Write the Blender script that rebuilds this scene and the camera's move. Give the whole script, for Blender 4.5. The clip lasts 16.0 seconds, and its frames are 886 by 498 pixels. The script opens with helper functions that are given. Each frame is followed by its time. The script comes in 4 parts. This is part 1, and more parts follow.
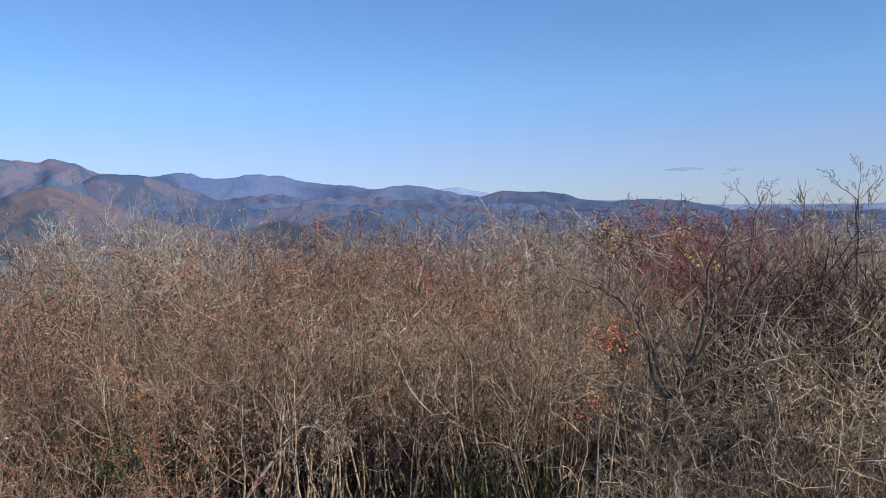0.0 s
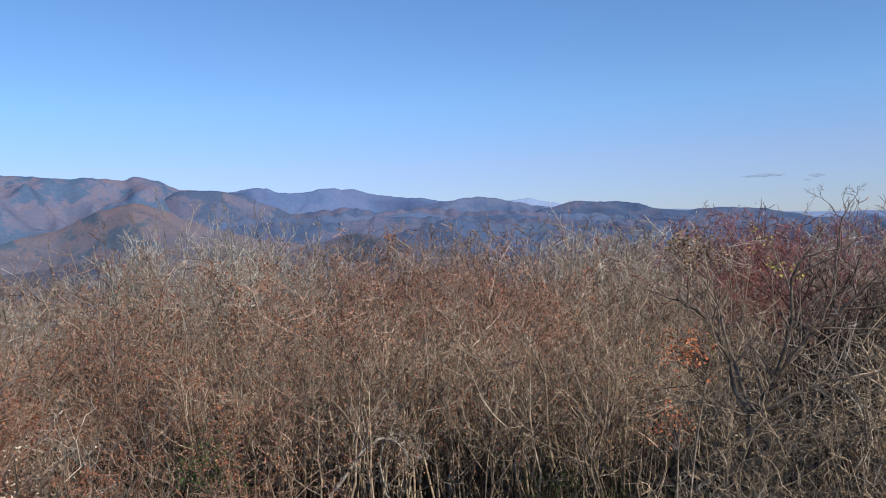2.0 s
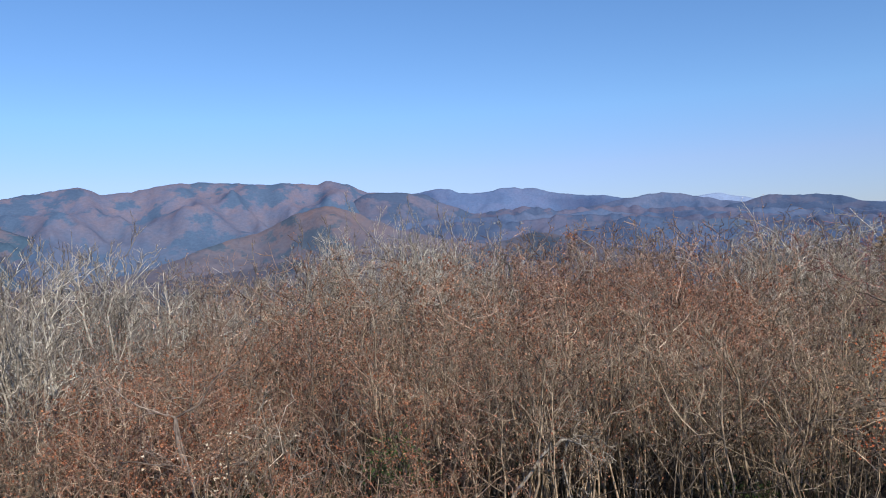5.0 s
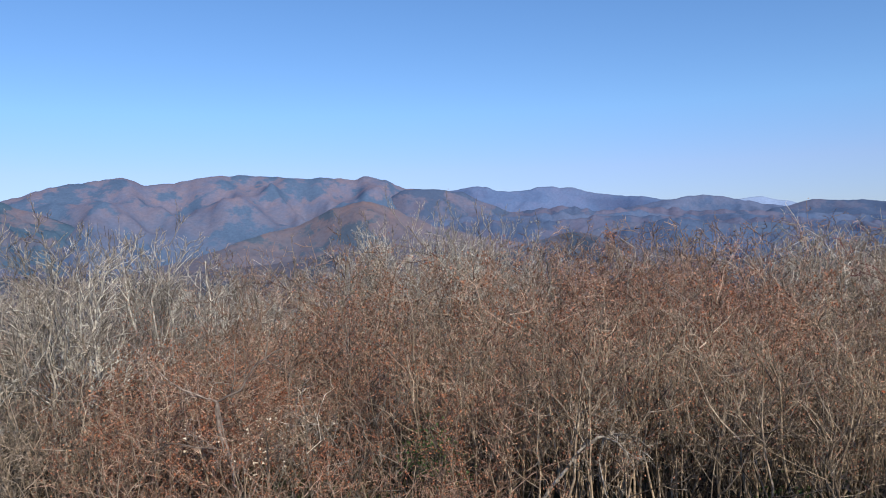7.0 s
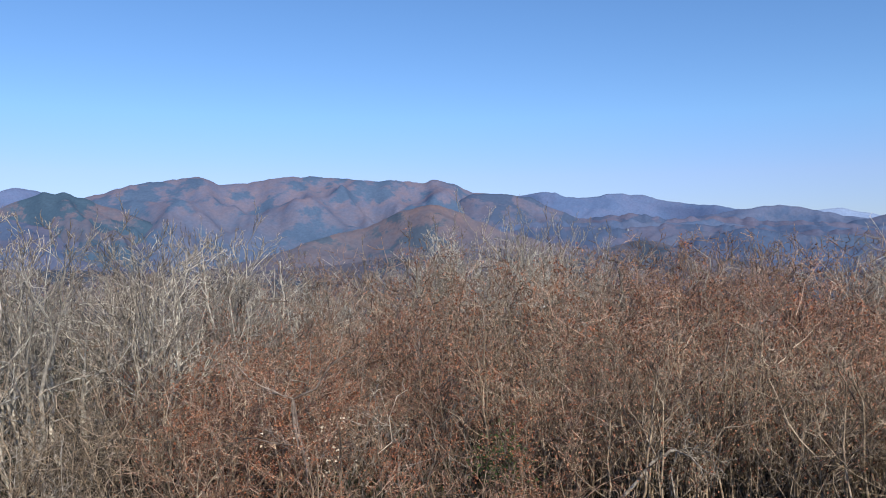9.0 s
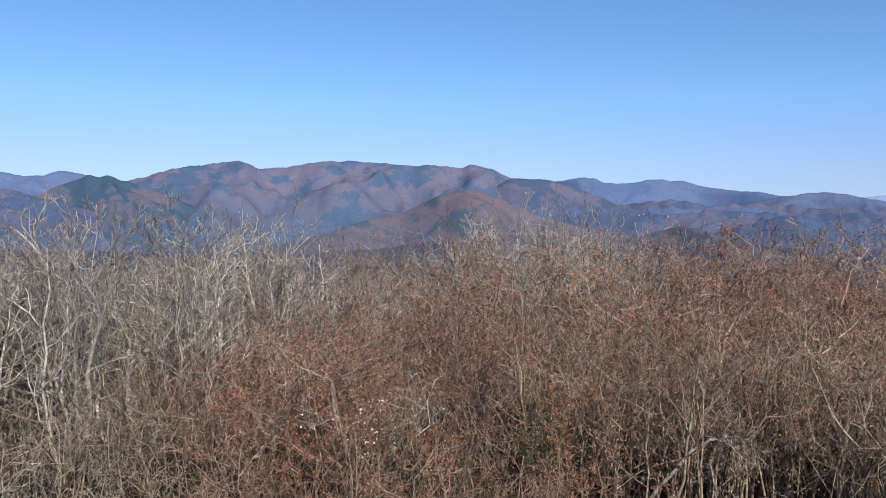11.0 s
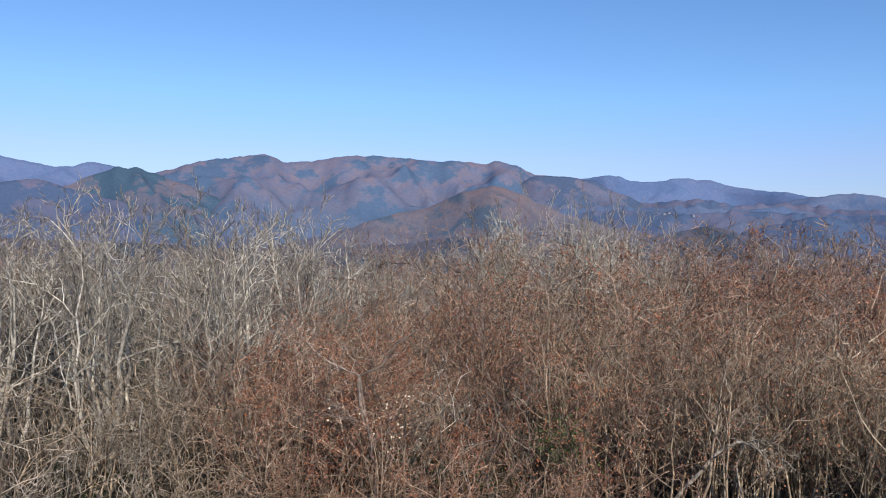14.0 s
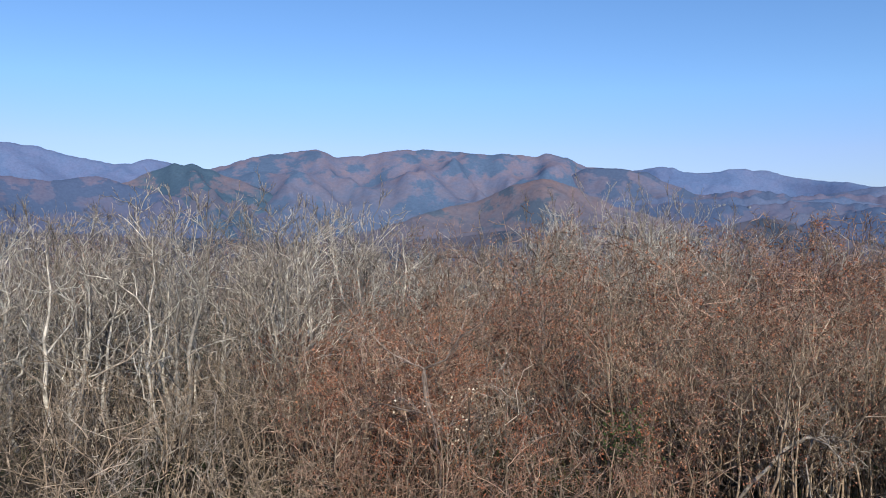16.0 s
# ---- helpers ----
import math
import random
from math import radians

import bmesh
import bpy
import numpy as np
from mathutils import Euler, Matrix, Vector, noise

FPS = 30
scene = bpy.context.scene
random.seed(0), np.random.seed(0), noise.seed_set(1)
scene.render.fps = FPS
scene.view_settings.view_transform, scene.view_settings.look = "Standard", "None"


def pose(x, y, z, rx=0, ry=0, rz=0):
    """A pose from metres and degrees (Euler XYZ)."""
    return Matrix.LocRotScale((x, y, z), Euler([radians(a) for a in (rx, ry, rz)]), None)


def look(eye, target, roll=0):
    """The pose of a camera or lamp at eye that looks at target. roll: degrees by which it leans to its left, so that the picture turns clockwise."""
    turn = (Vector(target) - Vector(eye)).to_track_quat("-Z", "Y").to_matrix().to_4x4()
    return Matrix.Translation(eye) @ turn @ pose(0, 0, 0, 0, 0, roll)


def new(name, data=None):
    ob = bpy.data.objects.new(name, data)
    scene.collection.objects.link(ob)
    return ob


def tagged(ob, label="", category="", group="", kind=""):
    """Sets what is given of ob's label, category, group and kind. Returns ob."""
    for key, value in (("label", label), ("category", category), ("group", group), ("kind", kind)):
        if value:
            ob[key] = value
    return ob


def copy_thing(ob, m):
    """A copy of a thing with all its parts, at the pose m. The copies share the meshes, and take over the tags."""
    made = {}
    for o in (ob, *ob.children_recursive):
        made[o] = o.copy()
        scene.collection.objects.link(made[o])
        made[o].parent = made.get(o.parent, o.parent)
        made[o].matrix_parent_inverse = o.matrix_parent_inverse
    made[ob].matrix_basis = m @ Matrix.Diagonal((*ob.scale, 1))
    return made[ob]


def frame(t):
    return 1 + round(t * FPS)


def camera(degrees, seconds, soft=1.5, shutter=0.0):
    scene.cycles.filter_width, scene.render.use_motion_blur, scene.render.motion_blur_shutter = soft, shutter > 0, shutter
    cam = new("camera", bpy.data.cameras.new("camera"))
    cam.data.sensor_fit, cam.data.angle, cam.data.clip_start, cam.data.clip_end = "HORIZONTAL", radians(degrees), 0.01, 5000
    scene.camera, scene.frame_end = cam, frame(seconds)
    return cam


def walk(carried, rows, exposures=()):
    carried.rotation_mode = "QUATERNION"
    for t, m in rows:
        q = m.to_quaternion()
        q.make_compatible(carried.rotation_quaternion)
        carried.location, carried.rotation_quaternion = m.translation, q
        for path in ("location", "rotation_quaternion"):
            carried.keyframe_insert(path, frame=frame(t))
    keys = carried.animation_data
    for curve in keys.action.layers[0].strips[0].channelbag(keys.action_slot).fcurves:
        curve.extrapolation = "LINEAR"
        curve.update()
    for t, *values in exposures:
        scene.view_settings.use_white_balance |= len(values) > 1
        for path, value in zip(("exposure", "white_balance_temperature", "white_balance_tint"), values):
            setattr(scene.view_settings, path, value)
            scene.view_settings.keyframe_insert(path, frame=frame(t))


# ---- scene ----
# camera, turned by hand on a small mound above the brush
EYE = 2.9
cam = camera(57.47, 16.0, soft=1.0)
ROWS = [
    (0.0, -0.000, -0.000, 0.000, 88.03, 1.69, -0.01),
    (0.5, 0.011, 0.003, 0.001, 88.21, 2.31, 1.33),
    (1.0, 0.006, -0.007, 0.004, 88.50, 2.60, 2.29),
    (1.5, 0.003, -0.002, 0.004, 88.71, 2.37, 3.44),
    (2.0, -0.012, 0.008, 0.007, 89.02, 2.34, 5.03),
    (2.5, -0.009, 0.003, 0.008, 89.26, 2.21, 7.21),
    (3.0, -0.001, -0.000, 0.011, 89.22, 2.18, 8.76),
    (3.5, -0.004, -0.001, 0.012, 89.17, 2.44, 9.85),
    (4.0, -0.019, 0.007, 0.019, 89.36, 2.97, 11.62),
    (4.5, -0.018, 0.008, 0.021, 89.55, 2.76, 15.49),
    (4.7, -0.018, 0.008, 0.021, 89.50, 3.26, 17.05),
    (6.8, -0.054, -0.037, -0.015, 89.66, 1.79, 19.83),
    (7.0, -0.054, -0.037, -0.015, 89.42, 1.59, 20.35),
    (7.5, -0.073, -0.052, -0.005, 89.03, 1.25, 21.03),
    (8.0, -0.091, -0.067, -0.002, 89.34, 0.75, 22.25),
    (8.5, -0.094, -0.089, 0.001, 89.63, 0.59, 23.92),
    (9.0, -0.106, -0.111, 0.001, 89.79, 0.17, 25.07),
    (9.2, -0.106, -0.111, 0.001, 89.81, -0.16, 25.49),
    (11.5, -0.128, -0.135, -0.001, 88.56, -0.38, 28.02),
    (12.0, -0.131, -0.152, -0.001, 88.63, -0.70, 28.29),
    (12.5, -0.124, -0.162, -0.002, 88.56, -0.72, 28.40),
    (13.0, -0.128, -0.181, 0.003, 88.51, -1.10, 28.63),
    (13.5, -0.134, -0.180, 0.008, 88.46, -1.16, 28.92),
    (14.0, -0.145, -0.173, 0.012, 88.41, -1.18, 29.38),
    (14.5, -0.158, -0.192, 0.014, 88.39, -1.49, 30.10),
    (15.0, -0.175, -0.201, 0.024, 88.40, -1.83, 30.88),
    (15.5, -0.186, -0.240, 0.025, 88.36, -1.39, 32.00),
    (16.0, -0.211, -0.293, 0.022, 87.89, -0.79, 32.94),
]
walk(cam, [(t, pose(x, y, EYE + z, rx, ry, rz)) for t, x, y, z, rx, ry, rz in ROWS])

# ---- light: clear autumn sky, sun high behind the right shoulder ----
SUN_EL, SUN_ROT = radians(36), radians(131)
world = bpy.data.worlds.new("sky")
scene.world = world
world.use_nodes = True
wn = world.node_tree
sky = wn.nodes.new("ShaderNodeTexSky")
sky.sky_type = "NISHITA"
sky.sun_disc = False
sky.sun_elevation, sky.sun_rotation = SUN_EL, SUN_ROT
sky.altitude, sky.air_density, sky.dust_density, sky.ozone_density = 1200, 1.0, 0.0, 4.0
wn.nodes["Background"].inputs["Strength"].default_value = 0.15
tint = wn.nodes.new("ShaderNodeMix")
tint.data_type, tint.blend_type = "RGBA", "MULTIPLY"
tint.inputs[0].default_value = 1.0
way = wn.nodes.new("ShaderNodeTexCoord")
split = wn.nodes.new("ShaderNodeSeparateXYZ")
wn.links.new(way.outputs["Generated"], split.inputs[0])
haze = wn.nodes.new("ShaderNodeValToRGB")
haze.color_ramp.elements.new(0.5)
haze.color_ramp.elements.new(0.6)
for stop, (at, col) in zip(haze.color_ramp.elements, ((0.0, (0.425, 0.47, 0.67)), (0.085, (0.67, 0.65, 0.815)), (0.155, (0.70, 0.825, 0.965)), (0.27, (0.68, 0.845, 1.0)))):
    stop.position, stop.color = at, (*col, 1)
wn.links.new(split.outputs[2], haze.inputs[0])
wn.links.new(haze.outputs[0], tint.inputs[7])
wn.links.new(sky.outputs[0], tint.inputs[6])
wn.links.new(tint.outputs[2], wn.nodes["Background"].inputs["Color"])
sun_data = bpy.data.lights.new("sun", "SUN")
sun_data.energy, sun_data.angle, sun_data.color = 4.8, radians(0.5), (1.0, 0.92, 0.76)
sun = new("sun", sun_data)
sun_way = Vector((math.sin(SUN_ROT) * math.cos(SUN_EL), math.cos(SUN_ROT) * math.cos(SUN_EL), math.sin(SUN_EL)))
sun.matrix_world = look(sun_way * 60, (0, 0, 0))


# ---- materials ----
def material(name, rough=0.85):
    m = bpy.data.materials.new(name)
    m.use_nodes = True
    b = m.node_tree.nodes["Principled BSDF"]
    b.inputs["Roughness"].default_value = rough
    b.inputs["Specular IOR Level"].default_value = 0.25
    return m, m.node_tree, b


def ramp(nt, source, stops):
    r = nt.nodes.new("ShaderNodeValToRGB")
    e = r.color_ramp.elements
    while len(e) < len(stops):
        e.new(0.5)
    for el, (at, col) in zip(e, stops):
        el.position, el.color = at, (*col, 1)
    nt.links.new(source, r.inputs[0])
    return r.outputs[0]


def noise_tex(nt, scale, detail=4.0, rough=0.55, stretch=(1, 1, 1)):
    g = nt.nodes.new("ShaderNodeNewGeometry")
    mp = nt.nodes.new("ShaderNodeMapping")
    mp.inputs["Scale"].default_value = stretch
    nt.links.new(g.outputs["Position"], mp.inputs["Vector"])
    n = nt.nodes.new("ShaderNodeTexNoise")
    n.inputs["Scale"].default_value, n.inputs["Detail"].default_value, n.inputs["Roughness"].default_value = scale, detail, rough
    nt.links.new(mp.outputs[0], n.inputs["Vector"])
    return n.outputs["Fac"]


def blend(nt, fac, a, b, mode="MIX"):
    m = nt.nodes.new("ShaderNodeMix")
    m.data_type, m.blend_type = "RGBA", mode
    for value, i in ((fac, 0), (a, 6), (b, 7)):
        if isinstance(value, (int, float)):
            m.inputs[i].default_value = value
        elif isinstance(value, tuple):
            m.inputs[i].default_value = (*value, 1)
        else:
            nt.links.new(value, m.inputs[i])
    return m.outputs[2]


def bark(name, dark, mid, light, blotch=17.0):
    """Bark or twig: tone differs from shoot to shoot, and in small blotches along the wood."""
    m, nt, b = material(name)
    rnd = nt.nodes.new("ShaderNodeNewGeometry").outputs["Random Per Island"]
    shoot = ramp(nt, rnd, [(0.30, tuple(c * 0.34 for c in dark)), (0.63, mid), (0.90, tuple(min(0.85, c * 1.22) for c in light))])
    spots = ramp(nt, noise_tex(nt, blotch, 3), [(0.36, dark), (0.5, mid), (0.62, light)])
    own = nt.nodes.new("ShaderNodeObjectInfo").outputs["Random"]
    plant_tone = ramp(nt, own, [(0.0, (0.66, 0.64, 0.63)), (0.5, (1.0, 1.0, 1.0)), (1.0, (1.36, 1.34, 1.31))])
    clump = ramp(nt, noise_tex(nt, 0.9, 3), [(0.36, (0.74, 0.73, 0.72)), (0.64, (1.30, 1.285, 1.27))])
    tone = blend(nt, 1.0, plant_tone, clump, "MULTIPLY") if blotch > 5 else clump
    nt.links.new(blend(nt, 1.0, blend(nt, 0.5, shoot, spots), tone, "MULTIPLY"), b.inputs["Base Color"])
    return m


M = {}
M["grey"] = bark("grey_bark", (0.080, 0.068, 0.056), (0.245, 0.215, 0.182), (0.54, 0.49, 0.43))
M["tan"] = bark("tan_twig", (0.085, 0.063, 0.045), (0.275, 0.210, 0.156), (0.52, 0.43, 0.34))
M["straw"] = bark("straw_stem", (0.09, 0.068, 0.048), (0.300, 0.228, 0.165), (0.58, 0.48, 0.37))
M["red"] = bark("red_twig", (0.08, 0.045, 0.034), (0.285, 0.172, 0.124), (0.50, 0.37, 0.29))
# lighter, warmer tan with sunlight painted in, for the brush at the right
M["beige"] = bark("sunlit_beige_twig", (0.10, 0.072, 0.048), (0.355, 0.268, 0.186), (0.66, 0.53, 0.39))
M["maroon"] = bark("maroon_twig", (0.08, 0.03, 0.03), (0.22, 0.085, 0.075), (0.34, 0.16, 0.14))
M["pale"] = bark("pale_bark", (0.10, 0.09, 0.078), (0.38, 0.352, 0.312), (0.74, 0.70, 0.63), 13.0)
M["umber"] = bark("umber_twig", (0.065, 0.048, 0.042), (0.18, 0.142, 0.124), (0.38, 0.32, 0.28))
M["ash"] = bark("ash_twig", (0.07, 0.057, 0.05), (0.215, 0.183, 0.160), (0.46, 0.415, 0.37))
M["brown"] = bark("dark_bark", (0.05, 0.04, 0.032), (0.14, 0.11, 0.085), (0.40, 0.34, 0.26), 14.0)
# near-black bark that paints in shade for the hollow and the undergrowth
M["shade_black"] = bark("shade_dark_bark", (0.014, 0.011, 0.010), (0.036, 0.027, 0.023), (0.11, 0.085, 0.07), 8.0)
M["far_grey"] = bark("grey_brush", (0.14, 0.125, 0.105), (0.36, 0.335, 0.29), (0.62, 0.59, 0.53), 0.6)
M["far_tan"] = bark("tan_brush", (0.10, 0.082, 0.064), (0.305, 0.255, 0.205), (0.54, 0.475, 0.40), 3.0)
M["far_red"] = bark("red_brush", (0.09, 0.047, 0.035), (0.27, 0.168, 0.124), (0.46, 0.325, 0.25), 3.0)
M["far_maroon"] = bark("maroon_brush", (0.09, 0.032, 0.032), (0.25, 0.09, 0.085), (0.38, 0.17, 0.15), 0.6)


def leaf_mat(name, a, b_, c):
    m, nt, b = material(name, 0.7)
    rnd = nt.nodes.new("ShaderNodeNewGeometry").outputs["Random Per Island"]
    nt.links.new(ramp(nt, rnd, [(0.0, a), (0.5, b_), (1.0, c)]), b.inputs["Base Color"])
    return m


M["leaf_red"] = leaf_mat("dry_red_leaf", (0.15, 0.05, 0.03), (0.37, 0.145, 0.085), (0.52, 0.29, 0.19))
M["leaf_rust"] = leaf_mat("rust_leaf", (0.15, 0.048, 0.026), (0.345, 0.118, 0.060), (0.47, 0.21, 0.115))
M["leaf_tan"] = leaf_mat("dry_tan_leaf", (0.18, 0.12, 0.07), (0.30, 0.21, 0.12), (0.42, 0.32, 0.20))
M["leaf_orange"] = leaf_mat("orange_leaf", (0.36, 0.08, 0.035), (0.50, 0.14, 0.055), (0.58, 0.24, 0.11))
M["leaf_pale"] = leaf_mat("bleached_leaf", (0.40, 0.28, 0.18), (0.55, 0.44, 0.32), (0.68, 0.60, 0.48))
M["leaf_yellow"] = leaf_mat("yellow_leaf", (0.34, 0.29, 0.05), (0.46, 0.41, 0.08), (0.42, 0.42, 0.13))
M["leaf_green"] = leaf_mat("evergreen_leaf", (0.025, 0.05, 0.015), (0.05, 0.085, 0.025), (0.085, 0.12, 0.04))
M["leaf_brown"] = leaf_mat("withered_leaf", (0.18, 0.12, 0.07), (0.28, 0.19, 0.12), (0.38, 0.27, 0.17))
M["grass"] = leaf_mat("grass_blade", (0.035, 0.06, 0.018), (0.07, 0.10, 0.03), (0.24, 0.20, 0.10))

# ground: litter and moss close by, a mauve and blue-grey woods colour further out
m, nt, b = material("hill_ground", 0.95)
litter = ramp(nt, noise_tex(nt, 7, 8, 0.7), [(0.3, (0.02, 0.016, 0.01)), (0.5, (0.06, 0.045, 0.03)), (0.7, (0.16, 0.12, 0.08))])
moss = ramp(nt, noise_tex(nt, 1.1, 5), [(0.45, (0, 0, 0)), (0.6, (1, 1, 1))])
near_col = blend(nt, moss, litter, (0.025, 0.035, 0.012))
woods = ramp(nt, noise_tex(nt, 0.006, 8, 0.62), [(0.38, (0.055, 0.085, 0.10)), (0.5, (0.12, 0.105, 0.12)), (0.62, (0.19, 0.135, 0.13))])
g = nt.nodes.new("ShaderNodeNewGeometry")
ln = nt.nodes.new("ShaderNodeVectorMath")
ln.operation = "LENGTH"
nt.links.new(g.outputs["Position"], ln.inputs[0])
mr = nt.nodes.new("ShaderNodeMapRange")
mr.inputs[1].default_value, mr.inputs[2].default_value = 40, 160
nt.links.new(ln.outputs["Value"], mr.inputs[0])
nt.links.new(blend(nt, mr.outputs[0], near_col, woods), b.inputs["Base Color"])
M["ground"] = m


def forest(name, bare, pine, pale, patch=0.0035, share=0.52, seed=0.0, valley_haze=0.6):
    """Wooded mountain side: bare autumn woods with darker stands of conifers and lighter clearings, with distance haze
    painted into the colours.
    """
    m, nt, b = material(name, 1.0)
    b.inputs["Specular IOR Level"].default_value = 0.0
    g = nt.nodes.new("ShaderNodeNewGeometry")
    mp = nt.nodes.new("ShaderNodeMapping")
    mp.inputs["Location"].default_value = (seed, seed * 0.7, 0)
    mp.inputs["Scale"].default_value = (1, 1, 1.3)
    nt.links.new(g.outputs["Position"], mp.inputs["Vector"])

    def tex(scale, detail, rough):
        n = nt.nodes.new("ShaderNodeTexNoise")
        n.inputs["Scale"].default_value, n.inputs["Detail"].default_value, n.inputs["Roughness"].default_value = scale, detail, rough
        nt.links.new(mp.outputs[0], n.inputs["Vector"])
        return n.outputs["Fac"]

    tone = blend(nt, ramp(nt, tex(patch * 3.1, 8, 0.68), [(0.38, (0, 0, 0)), (0.64, (1, 1, 1))]), bare, pale)
    stands = ramp(nt, tex(patch, 9, 0.66), [(share, (0, 0, 0)), (share + 0.04, (0.95, 0.95, 0.95))])
    col = blend(nt, stands, tone, pine)
    # valley haze painted into the colour: bluer towards the foot
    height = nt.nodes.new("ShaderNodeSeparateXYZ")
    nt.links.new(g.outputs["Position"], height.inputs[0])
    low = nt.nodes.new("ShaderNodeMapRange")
    for i, value in ((1, 190), (2, -20), (3, 0.0), (4, valley_haze)):
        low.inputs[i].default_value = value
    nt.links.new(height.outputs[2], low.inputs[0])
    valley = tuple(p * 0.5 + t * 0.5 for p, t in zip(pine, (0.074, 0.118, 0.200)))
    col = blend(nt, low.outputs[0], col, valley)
    crowns = ramp(nt, tex(0.085, 5, 0.75), [(0.3, (0.82, 0.82, 0.84)), (0.7, (1.13, 1.13, 1.12))])
    nt.links.new(blend(nt, 1.0, col, crowns, "MULTIPLY"), b.inputs["Base Color"])
    bump = nt.nodes.new("ShaderNodeBump")
    bump.inputs["Strength"].default_value, bump.inputs["Distance"].default_value = 0.12, 8
    nt.links.new(tex(0.03, 4, 0.65), bump.inputs["Height"])
    nt.links.new(bump.outputs[0], b.inputs["Normal"])
    return m


def plain(name, col, rough=0.7):
    m, nt, b = material(name, rough)
    tone = ramp(nt, noise_tex(nt, 0.8, 4), [(0.3, tuple(c * 0.85 for c in col)), (0.7, col)])
    nt.links.new(tone, b.inputs["Base Color"])
    return m


# ---- mesh helpers ----
def mesh_of(name, verts, faces, mat, smooth=False):
    """A mesh from an array of corners and an array of faces with equally many corners."""
    verts, faces = np.asarray(verts, np.float32), np.asarray(faces, np.int32)
    me = bpy.data.meshes.new(name)
    k = faces.shape[1]
    me.vertices.add(len(verts))
    me.vertices.foreach_set("co", verts.ravel())
    me.loops.add(faces.size)
    me.loops.foreach_set("vertex_index", faces.ravel())
    me.polygons.add(len(faces))
    me.polygons.foreach_set("loop_start", np.arange(0, faces.size, k, dtype=np.int32))
    if smooth:
        me.polygons.foreach_set("use_smooth", np.ones(len(faces), bool))
    me.update(calc_edges=True)
    me.materials.append(mat)
    return me


def part(name, me, parent, label=""):
    ob = new(name, me)
    ob.parent = parent
    return tagged(ob, label)


class Wood:
    """Collects tapered round shoots and pointed spikes and turns them into one mesh."""

    def __init__(self):
        self.v, self.f, self.n = [], [], 0

    def shoot(self, pts, radii, sides=3):
        pts = np.asarray(pts, float)
        t = np.gradient(pts, axis=0)
        t /= np.linalg.norm(t, axis=1)[:, None] + 1e-9
        ref = np.array([0.31, 0.87, 0.38]) if abs(t[0, 2]) > 0.6 else np.array([0.1, 0.15, 0.98])
        a = np.cross(t, ref)
        a /= np.linalg.norm(a, axis=1)[:, None] + 1e-9
        b = np.cross(t, a)
        ang = np.arange(sides) * 2 * math.pi / sides
        r = np.asarray(radii, float)[:, None, None]
        ring = pts[:, None, :] + r * (np.cos(ang)[None, :, None] * a[:, None, :] + np.sin(ang)[None, :, None] * b[:, None, :])
        k = len(pts)
        i = np.arange(k - 1)[:, None] * sides
        j = np.arange(sides)[None, :]
        j2 = (j + 1) % sides
        low = np.stack([i + j, i + j2, i + sides + j2], -1).reshape(-1, 3)
        high = np.stack([i + j, i + sides + j2, i + sides + j], -1).reshape(-1, 3)
        self.v.append(ring.reshape(-1, 3))
        self.f += [low + self.n, high + self.n]
        self.n += k * sides

    def spike(self, p, tip, r):
        """The last twig: a thin three-sided point."""
        d = tip - p
        a = np.array([d[1] - 0.4 * d[2], -d[0] + 0.3 * d[2], 0.4 * d[0] - 0.3 * d[1]])
        a *= r / (math.sqrt(a[0] * a[0] + a[1] * a[1] + a[2] * a[2]) + 1e-9)
        c = np.array([d[1] * a[2] - d[2] * a[1], d[2] * a[0] - d[0] * a[2], d[0] * a[1] - d[1] * a[0]])
        c *= r / (math.sqrt(c[0] * c[0] + c[1] * c[1] + c[2] * c[2]) + 1e-9)
        self.v.append(np.array([p + a, p - 0.5 * a + 0.87 * c, p - 0.5 * a - 0.87 * c, tip]))
        self.f.append(np.array([[0, 1, 3], [1, 2, 3], [2, 0, 3]]) + self.n)
        self.n += 4

    def arrays(self):
        return np.concatenate(self.v), np.concatenate(self.f)

    def mesh(self, name, mat, smooth=True):
        return mesh_of(name, *self.arrays(), mat, smooth)


class Leaves:
    """Collects small creased leaves, two faces each."""

    def __init__(self):
        self.v, self.f, self.n = [], [], 0

    def leaf(self, p, size, rng):
        d = np.array([rng.uniform(-1, 1), rng.uniform(-1, 1), rng.uniform(-0.9, 0.5)])
        d /= np.linalg.norm(d) + 1e-9
        s = np.cross(d, [rng.uniform(-1, 1), rng.uniform(-1, 1), 1.0])
        s /= np.linalg.norm(s) + 1e-9
        up = np.cross(s, d) * size * 0.18
        n = self.n
        if size < 0.026:
            self.v.append([p, p + d * size * 0.5 + s * size * 0.36 + up, p + d * size, p + d * size * 0.5 - s * size * 0.36 + up])
            self.f.append([n, n + 1, n + 2, n + 3])
            self.n += 4
            return
        self.n += 6
        self.v.append([p, p + d * size * 0.55 + s * size * 0.34 + up, p + d * size, p + d * size * 0.55 - s * size * 0.34 + up, p + d * size * 0.3, p + d * size * 0.72])
        self.f += [[n, n + 4, n + 5, n + 1], [n, n + 3, n + 5, n + 4], [n + 1, n + 5, n + 2, n + 2], [n + 3, n + 2, n + 5, n + 5]][:2]

    def mesh(self, name, mat):
        return mesh_of(name, np.concatenate([np.asarray(v) for v in self.v]), np.array(self.f), mat)


def unit(v):
    return v / (np.linalg.norm(v) + 1e-9)


